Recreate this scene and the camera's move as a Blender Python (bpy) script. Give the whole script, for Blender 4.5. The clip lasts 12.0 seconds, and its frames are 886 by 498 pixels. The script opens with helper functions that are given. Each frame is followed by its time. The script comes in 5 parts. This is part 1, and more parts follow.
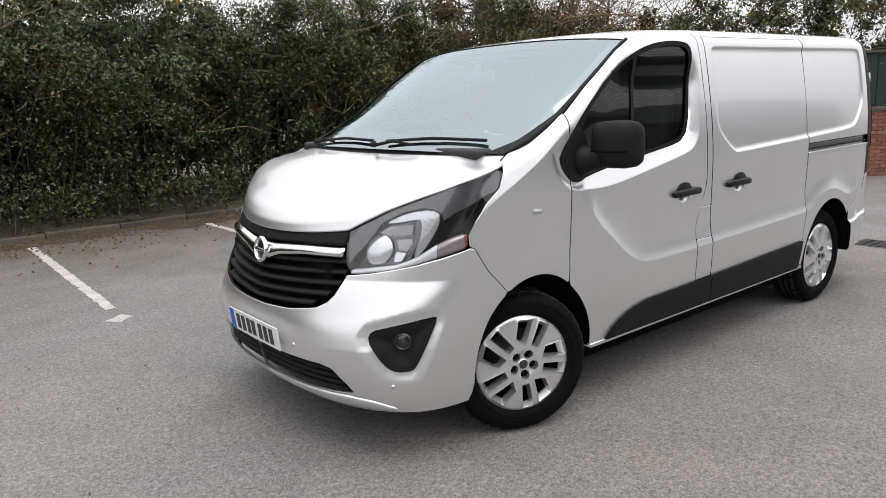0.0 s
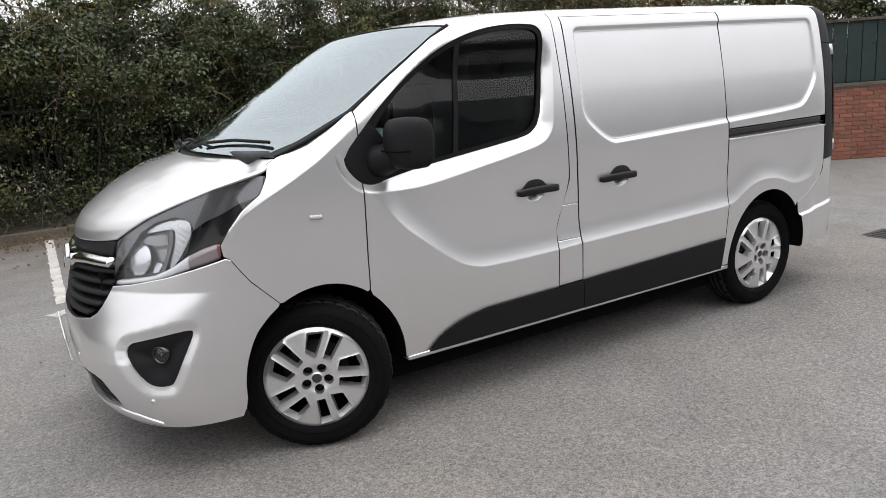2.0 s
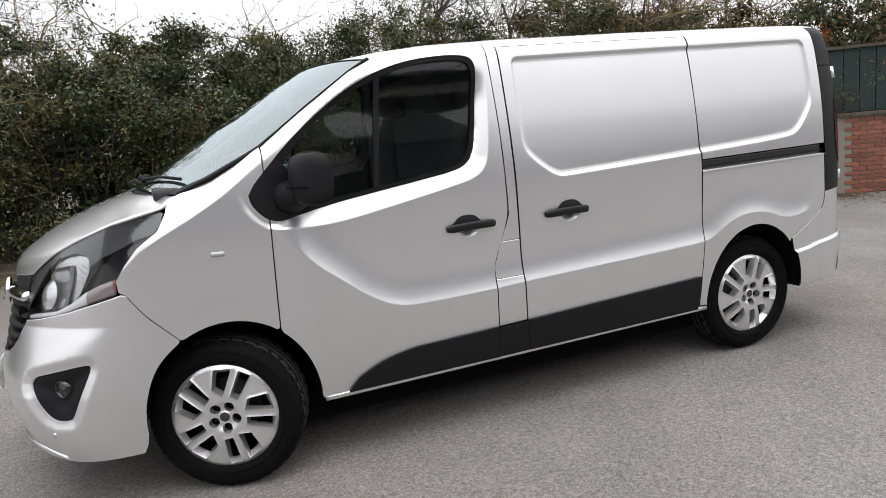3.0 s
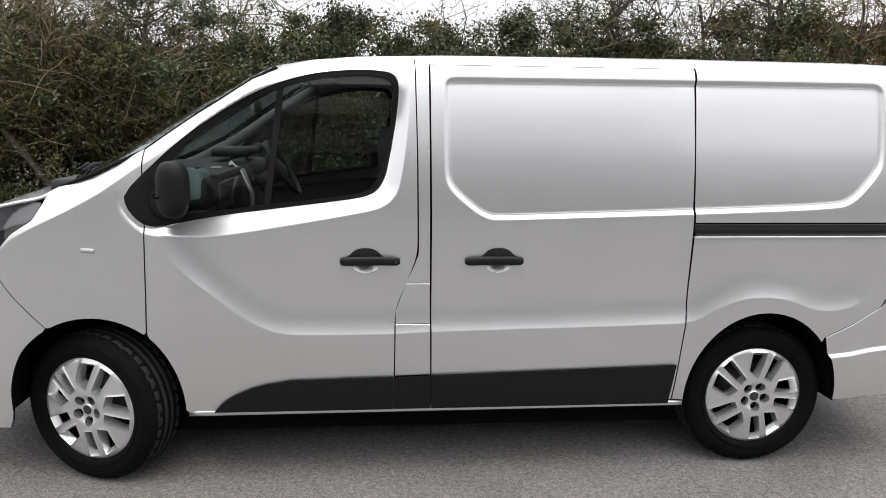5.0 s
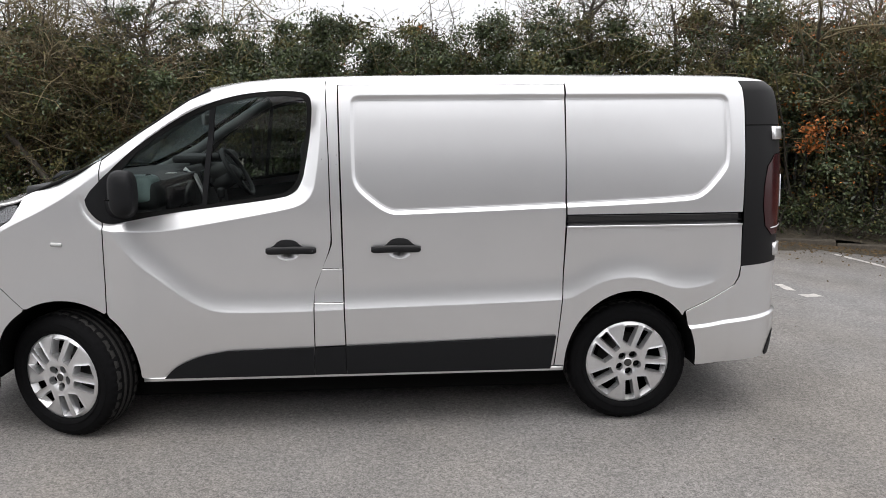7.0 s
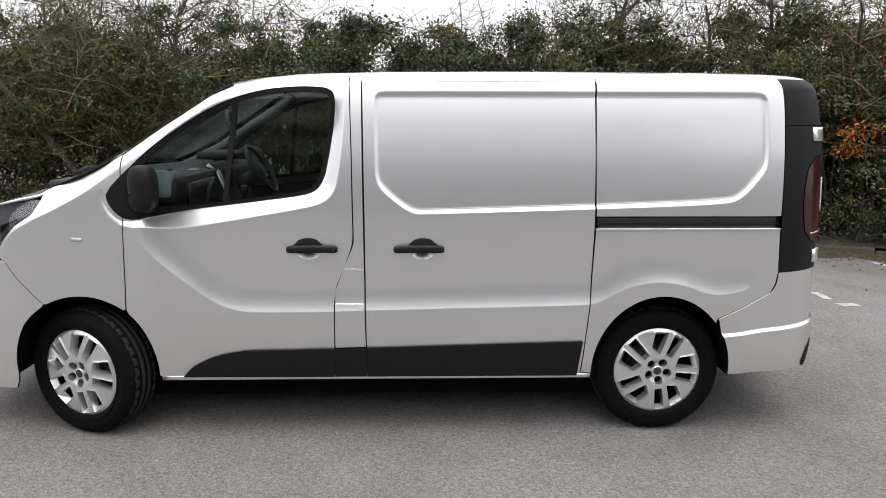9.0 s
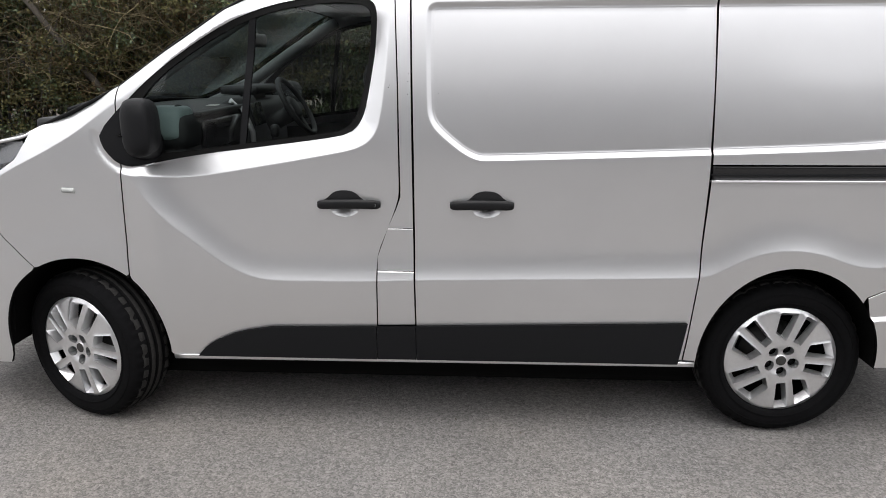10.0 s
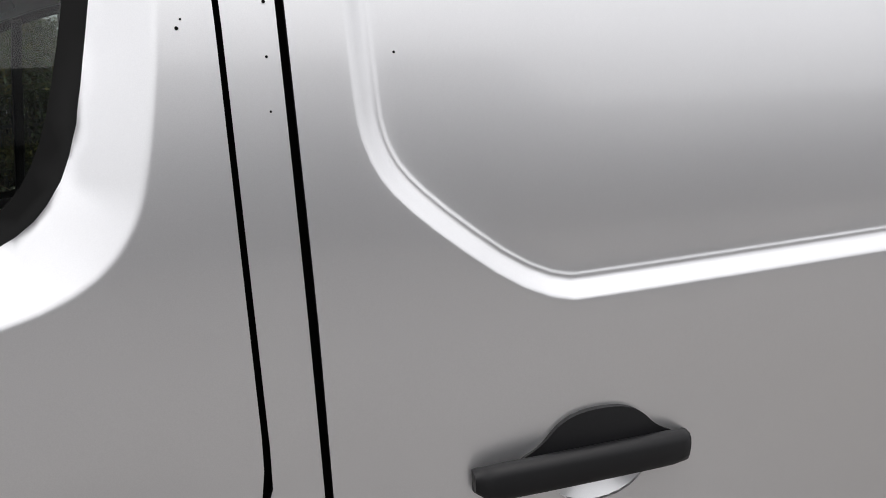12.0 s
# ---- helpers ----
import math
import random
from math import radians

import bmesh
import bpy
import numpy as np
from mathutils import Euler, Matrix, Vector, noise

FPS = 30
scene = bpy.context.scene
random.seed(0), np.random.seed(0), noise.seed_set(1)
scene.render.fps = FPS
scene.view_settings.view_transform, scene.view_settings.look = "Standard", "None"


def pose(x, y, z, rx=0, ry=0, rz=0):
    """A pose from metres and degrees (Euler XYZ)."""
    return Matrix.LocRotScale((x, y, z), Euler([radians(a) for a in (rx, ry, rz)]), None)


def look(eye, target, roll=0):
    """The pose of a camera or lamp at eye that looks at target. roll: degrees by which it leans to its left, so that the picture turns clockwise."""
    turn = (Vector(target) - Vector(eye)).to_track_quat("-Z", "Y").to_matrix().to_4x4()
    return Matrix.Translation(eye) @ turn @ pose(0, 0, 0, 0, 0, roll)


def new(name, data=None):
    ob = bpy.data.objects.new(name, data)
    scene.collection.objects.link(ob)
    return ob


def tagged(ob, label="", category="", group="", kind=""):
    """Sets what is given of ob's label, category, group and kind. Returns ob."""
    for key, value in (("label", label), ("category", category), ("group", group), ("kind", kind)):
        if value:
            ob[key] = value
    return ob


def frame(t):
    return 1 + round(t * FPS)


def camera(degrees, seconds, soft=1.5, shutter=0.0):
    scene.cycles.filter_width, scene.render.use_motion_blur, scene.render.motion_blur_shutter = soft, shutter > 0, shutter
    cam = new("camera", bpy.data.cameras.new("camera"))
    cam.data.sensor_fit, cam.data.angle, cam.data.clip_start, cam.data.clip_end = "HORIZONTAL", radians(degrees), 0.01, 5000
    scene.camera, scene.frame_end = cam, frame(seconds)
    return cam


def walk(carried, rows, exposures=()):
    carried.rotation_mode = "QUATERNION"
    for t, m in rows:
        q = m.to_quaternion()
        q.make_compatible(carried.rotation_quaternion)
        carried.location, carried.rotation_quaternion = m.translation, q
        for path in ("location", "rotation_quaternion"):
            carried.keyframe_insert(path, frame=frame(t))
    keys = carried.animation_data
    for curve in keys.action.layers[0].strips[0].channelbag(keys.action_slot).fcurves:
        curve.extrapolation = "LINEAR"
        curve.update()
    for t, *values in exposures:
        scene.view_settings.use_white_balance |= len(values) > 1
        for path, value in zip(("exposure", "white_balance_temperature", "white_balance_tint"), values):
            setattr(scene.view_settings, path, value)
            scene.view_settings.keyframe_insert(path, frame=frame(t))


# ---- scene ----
cam = camera(63.2, 12.0, soft=0.9)
PATH = [
    (0, (-2.308, -3.229, 1.597), (-1.083, -1.702, 1.185), -2.3),
    (0.5, (-2.011, -3.408, 1.59), (-0.835, -1.842, 1.182), -2.3),
    (1, (-1.681, -3.512, 1.591), (-0.571, -1.91, 1.14), -2.1),
    (1.5, (-1.327, -3.721, 1.583), (-0.326, -2.062, 1.086), -3.2),
    (2, (-0.988, -3.87, 1.585), (-0.018, -2.179, 1.14), -4.4),
    (2.5, (-0.616, -3.964, 1.552), (0.202, -2.189, 1.131), -4.8),
    (2.7, (-0.47, -4.043, 1.522), (0.338, -2.246, 1.177), -5.4),
    (4.3, (0.849, -4.222, 1.638), (1.148, -2.298, 1.181), -3.7),
    (4.5, (0.968, -4.192, 1.635), (1.222, -2.273, 1.131), -3.5),
    (5, (1.305, -4.094, 1.643), (1.474, -2.133, 1.288), 0.8),
    (5.5, (1.603, -4.123, 1.665), (1.67, -2.183, 1.184), 3.2),
    (6, (1.749, -4.384, 1.661), (1.912, -2.425, 1.291), 1.5),
    (6.5, (1.784, -4.637, 1.705), (1.889, -2.681, 1.298), 0.6),
    (7, (1.813, -4.736, 1.722), (1.938, -2.774, 1.356), -0.2),
    (7.2, (1.805, -4.744, 1.713), (1.872, -2.777, 1.356), -0.7),
    (8.8, (1.846, -4.673, 1.707), (1.894, -2.704, 1.361), -0.1),
    (9, (1.832, -4.635, 1.698), (1.883, -2.668, 1.337), 0.3),
    (9.5, (1.816, -4.358, 1.63), (1.884, -2.409, 1.188), 0.7),
    (10, (1.799, -3.882, 1.61), (1.695, -1.952, 1.097), -0.1),
    (10.5, (1.669, -3.363, 1.484), (1.692, -1.434, 0.958), -2.1),
    (11, (1.581, -2.775, 1.431), (1.586, -0.838, 0.934), -3.2),
    (11.5, (1.451, -2.189, 1.363), (1.734, -0.247, 0.978), -3.6),
    (12, (1.459, -1.658, 1.401), (1.999, 0.237, 1.057), -3.1),
]
EXPOSURES = [(0, -0.06), (2.0, -0.02), (10.8, 0.0), (11.5, -0.10), (12, -0.22)]
walk(cam, [(t, look(eye, target, roll)) for t, eye, target, roll in PATH], EXPOSURES)

# ---- sky and sun: an overcast autumn day ----
world = bpy.data.worlds.new("overcast_sky")
scene.world = world
world.use_nodes = True
wn = world.node_tree
sky = wn.nodes.new("ShaderNodeTexSky")
sky.sky_type, sky.sun_disc = "NISHITA", False
sky.sun_elevation, sky.sun_rotation = radians(68), radians(200)
sky.air_density, sky.dust_density, sky.ozone_density = 1.0, 6.0, 1.0
grey = wn.nodes.new("ShaderNodeHueSaturation")
grey.inputs["Saturation"].default_value = 0.22
wn.links.new(sky.outputs["Color"], grey.inputs["Color"])
wn.links.new(grey.outputs["Color"], wn.nodes["Background"].inputs["Color"])
wn.nodes["Background"].inputs["Strength"].default_value = 0.06
cloud = wn.nodes.new("ShaderNodeBackground")
cloud.inputs["Color"].default_value = (0.978, 0.972, 0.995, 1)
up = wn.nodes.new("ShaderNodeSeparateXYZ")
wn.links.new(wn.nodes.new("ShaderNodeTexCoord").outputs["Generated"], up.inputs[0])
dome = wn.nodes.new("ShaderNodeMapRange")
dome.inputs["To Min"].default_value, dome.inputs["To Max"].default_value = 0.78, 1.55
wn.links.new(up.outputs["Z"], dome.inputs["Value"])
wn.links.new(dome.outputs["Result"], cloud.inputs["Strength"])
both = wn.nodes.new("ShaderNodeAddShader")
wn.links.new(wn.nodes["Background"].outputs[0], both.inputs[0])
wn.links.new(cloud.outputs[0], both.inputs[1])
wn.links.new(both.outputs[0], wn.nodes["World Output"].inputs["Surface"])
sun = new("sun", bpy.data.lights.new("sun", "SUN"))
sun.data.energy, sun.data.angle, sun.data.color = 0.9, radians(60), (1.0, 0.97, 0.93)
sun.matrix_world = look((2.5, -3, 14), (1, 0, 0))


# ---- materials ----
def material(name, colour, rough=0.5, metal=0.0, coat=0.0, spread=0.0, grain=40.0, stain=0.0, stain_size=2.0, bump=0.0, bump_grain=None, per_object=0.0, per_island=0.0, spec=0.5, coat_rough=0.03, grit=0.0, grit_size=60.0):
    """Principled surface: colour varied by fine grain, larger stains, and per piece."""
    m = bpy.data.materials.new(name)
    m.use_nodes = True
    t = m.node_tree
    b = t.nodes["Principled BSDF"]
    b.inputs["Roughness"].default_value, b.inputs["Metallic"].default_value = rough, metal
    b.inputs["Coat Weight"].default_value, b.inputs["Coat Roughness"].default_value = coat, coat_rough
    b.inputs["Specular IOR Level"].default_value = spec
    b.inputs["Base Color"].default_value = (*colour, 1)
    co = t.nodes.new("ShaderNodeTexCoord").outputs["Object"]

    def noise_of(scale, detail=4.0):
        n = t.nodes.new("ShaderNodeTexNoise")
        n.inputs["Scale"].default_value, n.inputs["Detail"].default_value, n.inputs["Roughness"].default_value = scale, detail, 0.62
        t.links.new(co, n.inputs["Vector"])
        return n.outputs["Fac"]

    def scaled(fac, lo, hi):
        r = t.nodes.new("ShaderNodeMapRange")
        r.inputs["From Min"].default_value, r.inputs["From Max"].default_value = 0.3, 0.7
        r.inputs["To Min"].default_value, r.inputs["To Max"].default_value = lo, hi
        t.links.new(fac, r.inputs["Value"])
        return r.outputs["Result"]

    factors = []
    if spread:
        factors.append(scaled(noise_of(grain), 1 - spread, 1 + spread))
    if grit:
        r = t.nodes.new("ShaderNodeMapRange")
        r.inputs["From Min"].default_value, r.inputs["From Max"].default_value = 0.40, 0.62
        r.inputs["To Min"].default_value, r.inputs["To Max"].default_value = 1 - grit, 1 + grit
        t.links.new(noise_of(grit_size, 2.0), r.inputs["Value"])
        factors.append(r.outputs["Result"])
    if stain:
        factors.append(scaled(noise_of(stain_size, 6.0), 1 - stain, 1 + stain))
    for amount, node, socket in ((per_object, "ShaderNodeObjectInfo", "Random"), (per_island, "ShaderNodeNewGeometry", "Random Per Island")):
        if amount:
            r = t.nodes.new("ShaderNodeMapRange")
            r.inputs["To Min"].default_value, r.inputs["To Max"].default_value = 1 - amount, 1 + amount
            t.links.new(t.nodes.new(node).outputs[socket], r.inputs["Value"])
            factors.append(r.outputs["Result"])
    if factors:
        f = factors[0]
        for g in factors[1:]:
            x = t.nodes.new("ShaderNodeMath")
            x.operation = "MULTIPLY"
            t.links.new(f, x.inputs[0]), t.links.new(g, x.inputs[1])
            f = x.outputs[0]
        v = t.nodes.new("ShaderNodeVectorMath")
        v.operation = "SCALE"
        v.inputs[0].default_value = colour
        t.links.new(f, v.inputs["Scale"])
        t.links.new(v.outputs[0], b.inputs["Base Color"])
    if bump:
        n = t.nodes.new("ShaderNodeBump")
        n.inputs["Strength"].default_value, n.inputs["Distance"].default_value = 1.0, bump
        t.links.new(noise_of(bump_grain or grain, 5.0), n.inputs["Height"])
        t.links.new(n.outputs["Normal"], b.inputs["Normal"])
    return m


def pane(name, tint, head_on=0.04, rough=0.0, sheen=(1, 1, 1)):
    """Thin glass: clear straight through, tinted, with a mirror-like gloss by Fresnel."""
    m = bpy.data.materials.new(name)
    m.use_nodes = True
    t = m.node_tree
    t.nodes.remove(t.nodes["Principled BSDF"])
    clear, gloss = t.nodes.new("ShaderNodeBsdfTransparent"), t.nodes.new("ShaderNodeBsdfGlossy")
    clear.inputs["Color"].default_value = (*tint, 1)
    gloss.inputs["Roughness"].default_value = rough
    gloss.inputs["Color"].default_value = (*sheen, 1)
    rim, power, mix = t.nodes.new("ShaderNodeLayerWeight"), t.nodes.new("ShaderNodeMath"), t.nodes.new("ShaderNodeMixShader")
    rim.inputs["Blend"].default_value = 0.5
    power.operation = "POWER"
    power.inputs[1].default_value = 5.0
    share = t.nodes.new("ShaderNodeMapRange")
    share.inputs["To Min"].default_value = head_on
    t.links.new(rim.outputs["Facing"], power.inputs[0])
    t.links.new(power.outputs[0], share.inputs["Value"])
    t.links.new(share.outputs["Result"], mix.inputs[0])
    t.links.new(clear.outputs[0], mix.inputs[1]), t.links.new(gloss.outputs[0], mix.inputs[2])
    t.links.new(mix.outputs[0], t.nodes["Material Output"].inputs["Surface"])
    return m


def asphalt():
    """Worn open-textured asphalt: stones of mixed grey in dark binder, with broad stains, brown silt and painted-in
    hedge shade.
    """
    m = bpy.data.materials.new("asphalt")
    m.use_nodes = True
    t = m.node_tree
    b = t.nodes["Principled BSDF"]
    b.inputs["Roughness"].default_value, b.inputs["Specular IOR Level"].default_value = 0.88, 0.3
    co = t.nodes.new("ShaderNodeTexCoord").outputs["Object"]

    def cells(scale, out):
        v = t.nodes.new("ShaderNodeTexVoronoi")
        v.inputs["Scale"].default_value = scale
        t.links.new(co, v.inputs["Vector"])
        return v.outputs[out]

    def cloud_of(scale, lo, hi, detail=5.0, low=0.3, high=0.7):
        n, r = t.nodes.new("ShaderNodeTexNoise"), t.nodes.new("ShaderNodeMapRange")
        n.inputs["Scale"].default_value, n.inputs["Detail"].default_value, n.inputs["Roughness"].default_value = scale, detail, 0.6
        t.links.new(co, n.inputs["Vector"])
        r.inputs["From Min"].default_value, r.inputs["From Max"].default_value = low, high
        r.inputs["To Min"].default_value, r.inputs["To Max"].default_value = lo, hi
        t.links.new(n.outputs["Fac"], r.inputs["Value"])
        return r.outputs["Result"]

    def times(a, c):
        x = t.nodes.new("ShaderNodeMath")
        x.operation = "MULTIPLY"
        t.links.new(a, x.inputs[0]), t.links.new(c, x.inputs[1])
        return x.outputs[0]

    split = t.nodes.new("ShaderNodeSeparateColor")
    t.links.new(cells(140.0, "Color"), split.inputs[0])
    stone = t.nodes.new("ShaderNodeMapRange")
    stone.inputs["To Min"].default_value, stone.inputs["To Max"].default_value = 0.66, 1.34
    t.links.new(split.outputs[0], stone.inputs["Value"])
    f = times(times(stone.outputs["Result"], cloud_of(38.0, 0.78, 1.22, 3.0)), times(cloud_of(0.55, 0.86, 1.12), cloud_of(2.6, 0.90, 1.10)))
    tint = t.nodes.new("ShaderNodeMix")
    tint.data_type = "RGBA"
    tint.inputs["A"].default_value, tint.inputs["B"].default_value = (0.190, 0.185, 0.183, 1), (0.178, 0.166, 0.154, 1)
    t.links.new(cloud_of(0.32, 0.0, 1.0, 6.0, 0.42, 0.66), tint.inputs["Factor"])
    # brown silt washed towards the kerb, darkened further for the hedge's shade
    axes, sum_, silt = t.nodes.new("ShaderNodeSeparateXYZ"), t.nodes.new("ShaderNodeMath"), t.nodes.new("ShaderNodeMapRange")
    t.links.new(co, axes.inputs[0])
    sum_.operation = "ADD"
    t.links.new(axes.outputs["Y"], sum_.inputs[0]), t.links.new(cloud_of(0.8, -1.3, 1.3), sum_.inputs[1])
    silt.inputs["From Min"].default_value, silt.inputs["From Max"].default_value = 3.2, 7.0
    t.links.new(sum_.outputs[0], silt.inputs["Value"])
    silt_and_shade = t.nodes.new("ShaderNodeMix")
    silt_and_shade.data_type = "RGBA"
    silt_and_shade.inputs["B"].default_value = (0.105, 0.090, 0.075, 1)
    t.links.new(silt.outputs["Result"], silt_and_shade.inputs["Factor"]), t.links.new(tint.outputs["Result"], silt_and_shade.inputs["A"])
    v = t.nodes.new("ShaderNodeVectorMath")
    v.operation = "SCALE"
    t.links.new(silt_and_shade.outputs["Result"], v.inputs[0]), t.links.new(f, v.inputs["Scale"])
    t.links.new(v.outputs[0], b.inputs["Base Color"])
    n = t.nodes.new("ShaderNodeBump")
    n.inputs["Strength"].default_value, n.inputs["Distance"].default_value, n.invert = 1.0, 0.0016, True
    t.links.new(cells(140.0, "Distance"), n.inputs["Height"])
    t.links.new(n.outputs["Normal"], b.inputs["Normal"])
    return m


PAINT = material("silver_paint", (0.78, 0.78, 0.79), 0.33, 0.88, coat=1.0, spread=0.03, grain=900, stain=0.02, stain_size=3, coat_rough=0.05)
BLACK_PLASTIC = material("black_plastic", (0.008, 0.0083, 0.0095), 0.6, spec=0.20, spread=0.15, grain=300, bump=0.0004, bump_grain=900)
GLOSS_BLACK = material("gloss_black", (0.012, 0.012, 0.013), 0.18, coat=0.5)
BLACK_SATIN = material("black_satin", (0.008, 0.008, 0.009), 0.48, spec=0.3, spread=0.1, grain=300)
BLACK_SHEEN = material("black_corner_plastic", (0.006, 0.006, 0.0068), 0.5, spec=0.25, spread=0.1, grain=200)
CABIN_TEAL = material("cabin_pod_light_tint", (0.20, 0.26, 0.26), 0.5, spread=0.05)
# near-black for real seals, also the shade on panel edges and bolts
SEAL_SHADE = material("rubber_seal_and_shade", (0.006, 0.006, 0.006), 0.65, spec=0.15)
# near-black for dark joints, and for shade painted into cavities
DARK = material("dark_parts_and_shade", (0.003, 0.003, 0.003), 0.95, spec=0.1)
TREAD = material("pale_tread_rubber", (0.026, 0.025, 0.024), 0.9, spec=0.2, spread=0.25, grain=80)
RUBBER = material("tyre_rubber", (0.0045, 0.0045, 0.005), 0.85, spec=0.10, spread=0.2, grain=60, stain=0.2, stain_size=8)
ALLOY = material("silver_alloy", (0.74, 0.74, 0.75), 0.28, 0.80, coat=0.3, spread=0.04, grain=60)
CHROME = material("chrome", (0.80, 0.81, 0.82), 0.08, 1.0)
MIRROR = material("mirror_glass", (0.85, 0.87, 0.87), 0.01, 1.0)
LAMP_WHITE = material("lamp_white", (0.75, 0.76, 0.78), 0.25, 0.3, coat=0.6)
REPEATER = material("repeater_lens", (0.42, 0.43, 0.42), 0.3, coat=0.5)
AMBER = material("dark_amber_lens", (0.20, 0.05, 0.04), 0.12, coat=0.6)
RED_LENS = material("red_tail_lens", (0.030, 0.002, 0.004), 0.2, coat=0.15)
PLATE_WHITE = material("plate_white", (0.72, 0.72, 0.70), 0.35, spread=0.03)
PLATE_BLUE = material("plate_blue", (0.02, 0.08, 0.42), 0.35)
PLATE_BLACK = material("plate_black", (0.015, 0.015, 0.015), 0.4)
BRAKE = material("brake_steel", (0.05, 0.048, 0.046), 0.5, 0.5, stain=0.3, stain_size=12)
CABIN = material("cabin_plastic", (0.014, 0.015, 0.016), 0.6, spread=0.15, grain=200, bump=0.0003, bump_grain=600)
CABIN_PALE = material("cabin_pale_trim", (0.11, 0.12, 0.12), 0.6, spread=0.05)
FABRIC = material("seat_fabric", (0.011, 0.0115, 0.0125), 0.95, spread=0.3, grain=500, bump=0.0006, bump_grain=700)
SCREEN_GLASS = material("display_glass", (0.01, 0.012, 0.013), 0.08, coat=0.5)
GLASS = pane("side_glass", (0.68, 0.73, 0.71), 0.04)
# gloss share and blue tint raised beyond glass to brighten the reflected sky
WINDSCREEN = pane("windscreen_glass", (0.62, 0.68, 0.70), 0.37, sheen=(0.87, 0.965, 1.0))
LENS = pane("clear_lens", (0.92, 0.93, 0.94), 0.07)
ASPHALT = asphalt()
LINE_PAINT = material("worn_line_paint", (0.45, 0.43, 0.41), 0.7, spread=0.2, grain=60, stain=0.25, stain_size=5)
KERB = material("kerb_concrete", (0.085, 0.072, 0.056), 0.9, spread=0.3, grain=30, stain=0.3, stain_size=2.5, bump=0.008, per_object=0.15)
EARTH = material("leaf_litter_earth", (0.055, 0.045, 0.03), 1.0, spread=0.5, grain=25, stain=0.4, stain_size=2, bump=0.03)
LEAF_GREEN = material("evergreen_leaf", (0.050, 0.067, 0.027), 0.42, spec=0.4, per_island=0.7, stain=0.3, stain_size=0.8)
LEAF_OLIVE = material("olive_leaf", (0.105, 0.096, 0.038), 0.65, spec=0.2, per_island=0.5, stain=0.3, stain_size=0.8)
LEAF_BROWN = material("brown_leaf", (0.088, 0.060, 0.032), 0.75, spec=0.15, per_island=0.5)
LEAF_ORANGE = material("orange_leaf", (0.42, 0.13, 0.025), 0.6, per_island=0.4)
TWIG = material("olive_twig", (0.175, 0.142, 0.080), 0.9, spread=0.2, grain=40, per_island=0.45)
BARK = material("bark", (0.070, 0.060, 0.048), 0.95, spread=0.35, grain=40, per_island=0.3)
FENCE = material("weathered_steel_fence", (0.025, 0.024, 0.023), 0.7, spread=0.3, grain=20)
BRICK = material("red_brick", (0.22, 0.085, 0.055), 0.85, spread=0.2, grain=60, per_object=0.25)
MORTAR = material("mortar", (0.25, 0.23, 0.20), 0.95, spread=0.2, grain=80)
CLADDING = material("dark_grey_cladding", (0.07, 0.07, 0.074), 0.7, stain=0.2)
ROOFING = material("dark_roofing", (0.05, 0.052, 0.055), 0.7, stain=0.25)
GREEN_FENCE = material("dark_green_cladding", (0.012, 0.028, 0.026), 0.6, spread=0.2, grain=8)


# ---- building helpers ----
from mathutils.geometry import delaunay_2d_cdt


def mesh_of(name, verts, faces, mat, normals=None, smooth=True):
    me = bpy.data.meshes.new(name)
    me.from_pydata([tuple(map(float, v)) for v in verts], [], [tuple(map(int, f)) for f in faces])
    me.materials.append(mat)
    if smooth:
        me.polygons.foreach_set("use_smooth", [True] * len(me.polygons))
    if normals is not None:
        me.normals_split_custom_set_from_vertices([tuple(map(float, n)) for n in normals])
    me.update()
    return me


def put(name, me, parent=None, label=""):
    ob = new(name, me)
    if parent is not None:
        ob.parent = parent
    return tagged(ob, label)


def part(name, bm, mat, parent=None, label="", smooth=True):
    me = bpy.data.meshes.new(name)
    bm.normal_update()
    bm.to_mesh(me)
    bm.free()
    me.materials.append(mat)
    if smooth:
        me.polygons.foreach_set("use_smooth", [True] * len(me.polygons))
    return put(name, me, parent, label)


def mirrored(ob, parent):
    """The same part on the other flank."""
    o = ob.copy()
    scene.collection.objects.link(o)
    o.parent = parent
    o.scale = (1, -1, 1) if parent is van else (1, 1, 1)
    for c in ob.children:
        mirrored(c, o)
    return o


def box(sx, sy, sz, at=(0, 0, 0), bevel=0.0, turn=None, seg=2):
    bm = bmesh.new()
    bmesh.ops.create_cube(bm, size=1)
    bmesh.ops.scale(bm, vec=(sx, sy, sz), verts=bm.verts)
    if bevel:
        bmesh.ops.bevel(bm, geom=list(bm.edges), offset=bevel, segments=seg, affect="EDGES", profile=0.6)
    if turn is not None:
        bmesh.ops.transform(bm, matrix=turn, verts=bm.verts)
    bmesh.ops.translate(bm, vec=at, verts=bm.verts)
    return bm


def merged(*bms):
    out = bmesh.new()
    for b in bms:
        me = bpy.data.meshes.new("tmp")
        b.to_mesh(me)
        out.from_mesh(me)
        bpy.data.meshes.remove(me)
        b.free()
    return out


